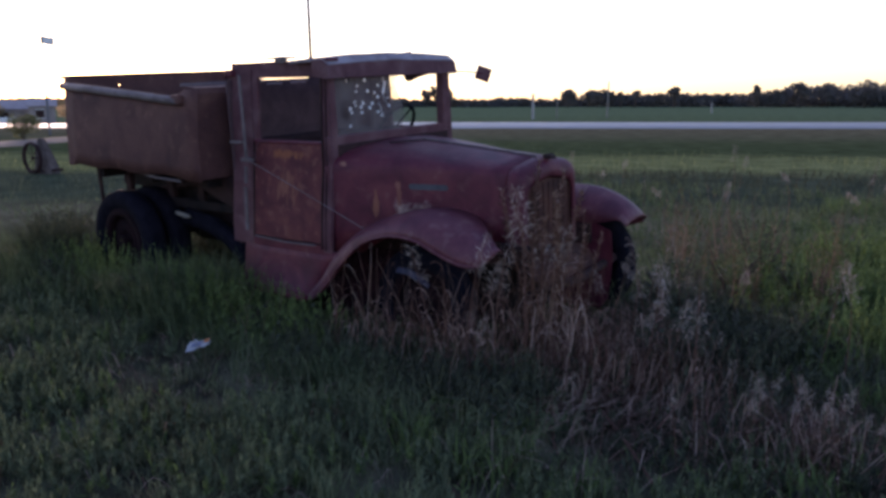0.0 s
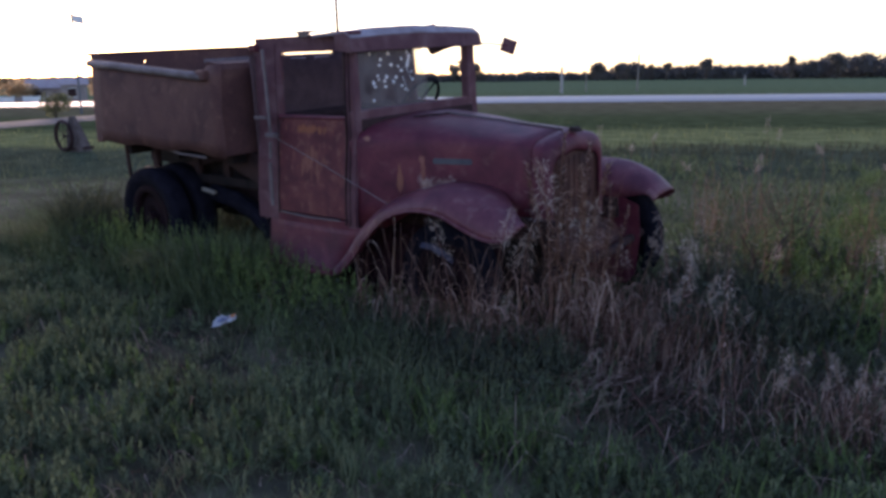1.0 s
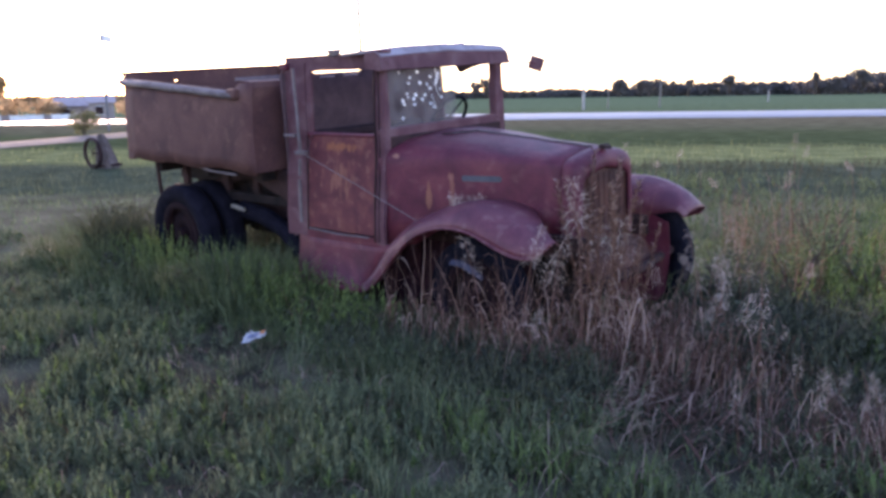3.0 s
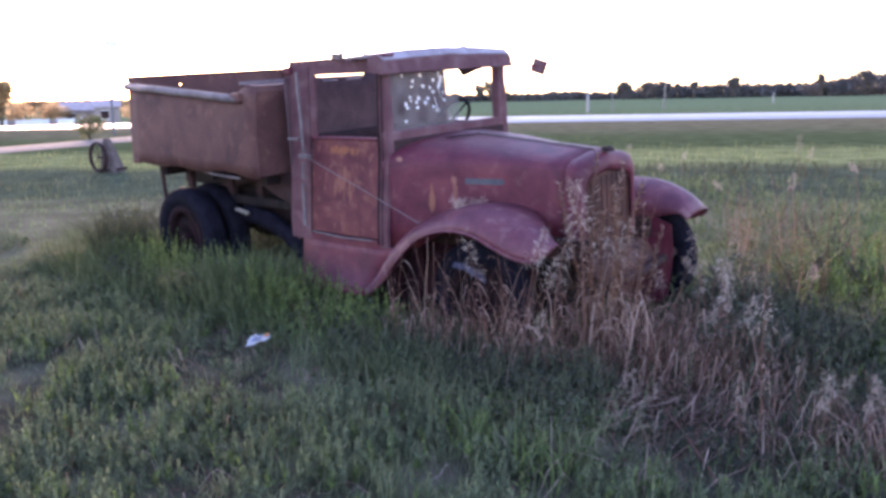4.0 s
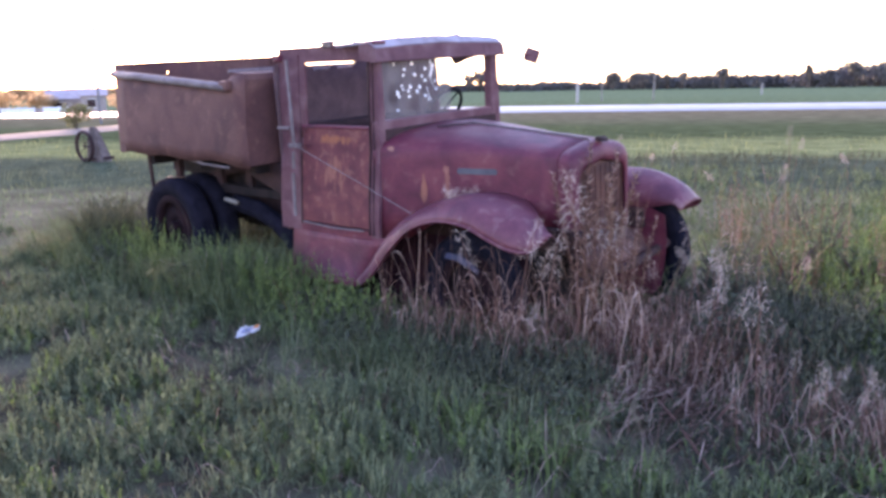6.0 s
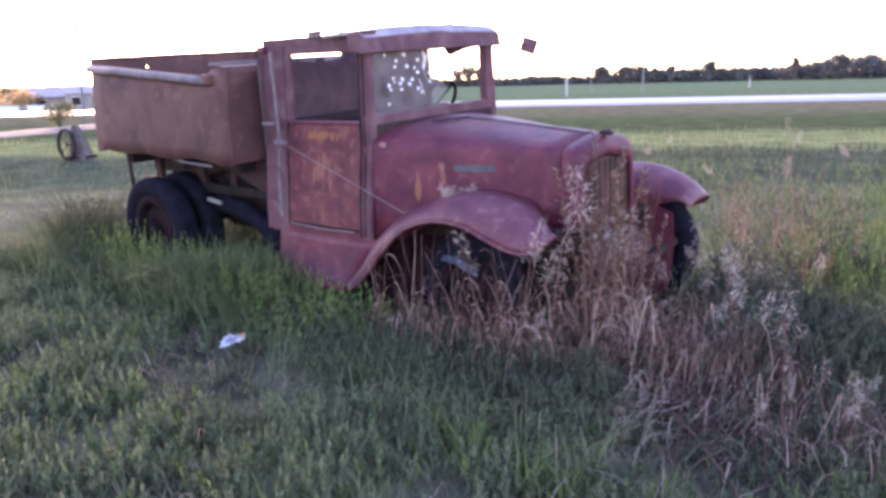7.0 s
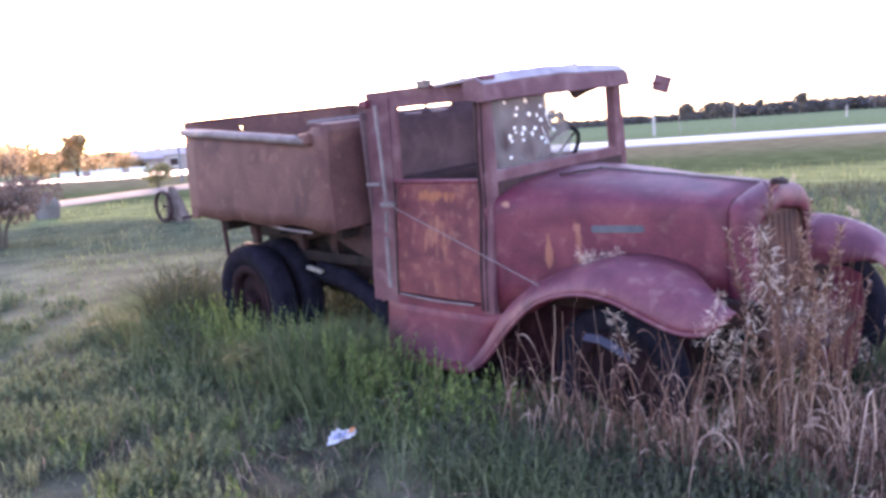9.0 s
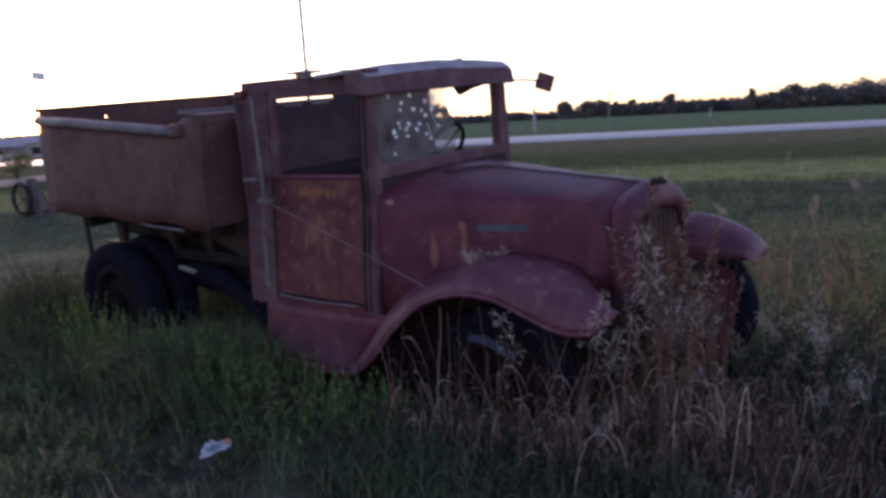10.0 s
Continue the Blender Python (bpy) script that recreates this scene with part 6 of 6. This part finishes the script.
def make_plume(tall, seed):
    q = random.Random(seed)
    ob = empty("plume_weed", pose(0, 0, 0), PLUME_LABEL, "weed", "brown plumes before the truck")
    pts = [Vector((0.05 * u * u + 0.012 * math.sin(5 * u + seed), 0.015 * math.sin(4 * u), tall * u - 0.03)) for u in (0, 0.2, 0.4, 0.6, 0.8, 1.0)]
    part("stem", tube(pts, 0.006, 5, r_end=0.003), DRY, ob)
    vs, fs = [], []
    for k in range(230 if seed < 2 else 110):
        u = 0.38 + 0.62 * q.random()
        i = min(4, int(u * 5))
        c = pts[i].lerp(pts[i + 1], u * 5 - i)
        a = q.uniform(0, 6.28)
        d = Vector((math.cos(a), math.sin(a), q.uniform(0.2, 1.6))).normalized()
        e = c + d * q.uniform(0.015, 0.05)
        s = d.cross(Vector((q.gauss(0, 1), q.gauss(0, 1), q.gauss(0, 1)))).normalized() * q.uniform(0.002, 0.0045)
        n = len(vs)
        vs += [c, c.lerp(e, 0.5) - s, e, c.lerp(e, 0.5) + s]
        fs.append((n, n + 1, n + 2, n + 3))
    o = new("plume", mesh_from("plume", vs, fs, (DRY, TAN, DRY)[seed]))
    o.parent = ob
    tagged(o, kind="stuff")
    return ob


plumes = [make_plume(1.0, k) for k in range(3)]
for n in range(14):
    x, y = 1.62 + r.gauss(0, 0.10), -0.44 + r.gauss(0, 0.13)
    m = pose(x, y, height(x, y), r.gauss(0, 6), r.gauss(0, 6), r.uniform(0, 360)) @ Matrix.Scale(r.uniform(0.7, 1.28), 4)
    if n < 3:
        plumes[n].matrix_world = m
    else:
        copy_thing(plumes[n % 3], m).matrix_basis = m

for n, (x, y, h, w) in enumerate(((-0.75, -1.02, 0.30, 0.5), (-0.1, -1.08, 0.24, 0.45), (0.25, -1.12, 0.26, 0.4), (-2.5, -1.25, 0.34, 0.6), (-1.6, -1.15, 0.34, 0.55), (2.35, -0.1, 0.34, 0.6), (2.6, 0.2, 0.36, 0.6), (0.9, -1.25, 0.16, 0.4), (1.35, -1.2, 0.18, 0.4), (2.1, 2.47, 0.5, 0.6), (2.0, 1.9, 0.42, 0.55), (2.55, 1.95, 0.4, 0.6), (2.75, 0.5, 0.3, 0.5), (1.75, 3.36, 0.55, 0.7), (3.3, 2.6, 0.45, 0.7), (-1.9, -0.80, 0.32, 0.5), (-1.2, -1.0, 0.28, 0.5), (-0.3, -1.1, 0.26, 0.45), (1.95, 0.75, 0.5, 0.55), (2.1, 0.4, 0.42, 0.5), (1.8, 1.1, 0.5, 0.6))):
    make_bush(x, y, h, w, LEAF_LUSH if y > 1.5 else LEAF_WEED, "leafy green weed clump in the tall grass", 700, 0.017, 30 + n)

make_bush(-3.75, -0.62, 0.62, 0.95, FEATHER, "dark feathery weed bush beside the rear wheel", 1500, 0.022, 6)


def make_stick(pts, r, label):
    ob = new("dry_stick", finish("dry_stick", dent(tube(pts, r, 7, r_end=r * 0.6), 0.004, 9), DRY))
    tagged(ob, label, "stick", "dead sticks on the grass")


make_stick([(2.25, -0.98, 0.06), (2.46, -1.22, 0.08), (2.68, -1.45, 0.06), (2.80, -1.58, 0.04)], 0.008, "long thin dead stick lying on the grass")
make_stick([(2.60, -1.08, 0.08), (2.60, -0.62, 0.16), (2.60, -0.08, 0.10)], 0.006, "thin dead stem leaning across the straw")


# tufts set between fender and hood to fit the camera's view, and tall stalks by the near wheel
tufted = make_stalk(0.24, 2.6, 100, 31)
tufted.matrix_world = pose(0.66, -0.57, 0.80, 0, 0, 200)
for x, y, z, turn in ((0.72, -0.56, 0.79, 40), (0.62, -0.585, 0.77, 300)):
    m = pose(x, y, z, 4, -5, turn)
    copy_thing(tufted, m).matrix_basis = m
for x, y, tall, turn in ((1.42, -1.0, 1.0, 30), (1.60, -0.98, 1.12, 80), (1.70, -0.80, 1.30, 150), (1.75, -0.42, 1.08, 200), (1.85, 0.50, 0.78, 320), (2.12, 0.62, 0.62, 110)):
    m = pose(x, y, height(x, y), r.uniform(-4, 4), r.uniform(-4, 4), turn) @ Matrix.Scale(tall, 4)
    copy_thing(stalks[1 + turn % 3], m).matrix_basis = m

# ---- litter ----
def make_litter():
    l = empty("crumpled_wrapper", pose(-0.26, -1.58, 0.05, 18, -12, 35) @ Matrix.Scale(0.85, 4), "crumpled white paper wrapper with blue and orange print in the grass", "litter")
    bm = bmesh.new()
    g = 7
    vs = [[bm.verts.new((0.17 * (i / g - 0.5), 0.13 * (j / g - 0.5) * (1.1 - 0.6 * i / g), 0.03 * noise.noise(Vector((i * 0.8, j * 0.8, 1))) + 0.03)) for i in range(g + 1)] for j in range(g + 1)]
    for j in range(g):
        for i in range(g):
            bm.faces.new((vs[j][i], vs[j][i + 1], vs[j + 1][i + 1], vs[j + 1][i]))
    part("paper", thicken(bm, 0.003), WHITE_PAPER, l)
    part("blue_print", dent(block(-0.04, 0.03, -0.045, -0.005, 0.045, 0.05, 0.001), 0.008, 30), BLUE_PRINT, l)
    part("orange_print", dent(block(0.05, 0.085, -0.01, 0.035, 0.04, 0.046, 0.001), 0.008, 30), ORANGE_PRINT, l)


make_litter()
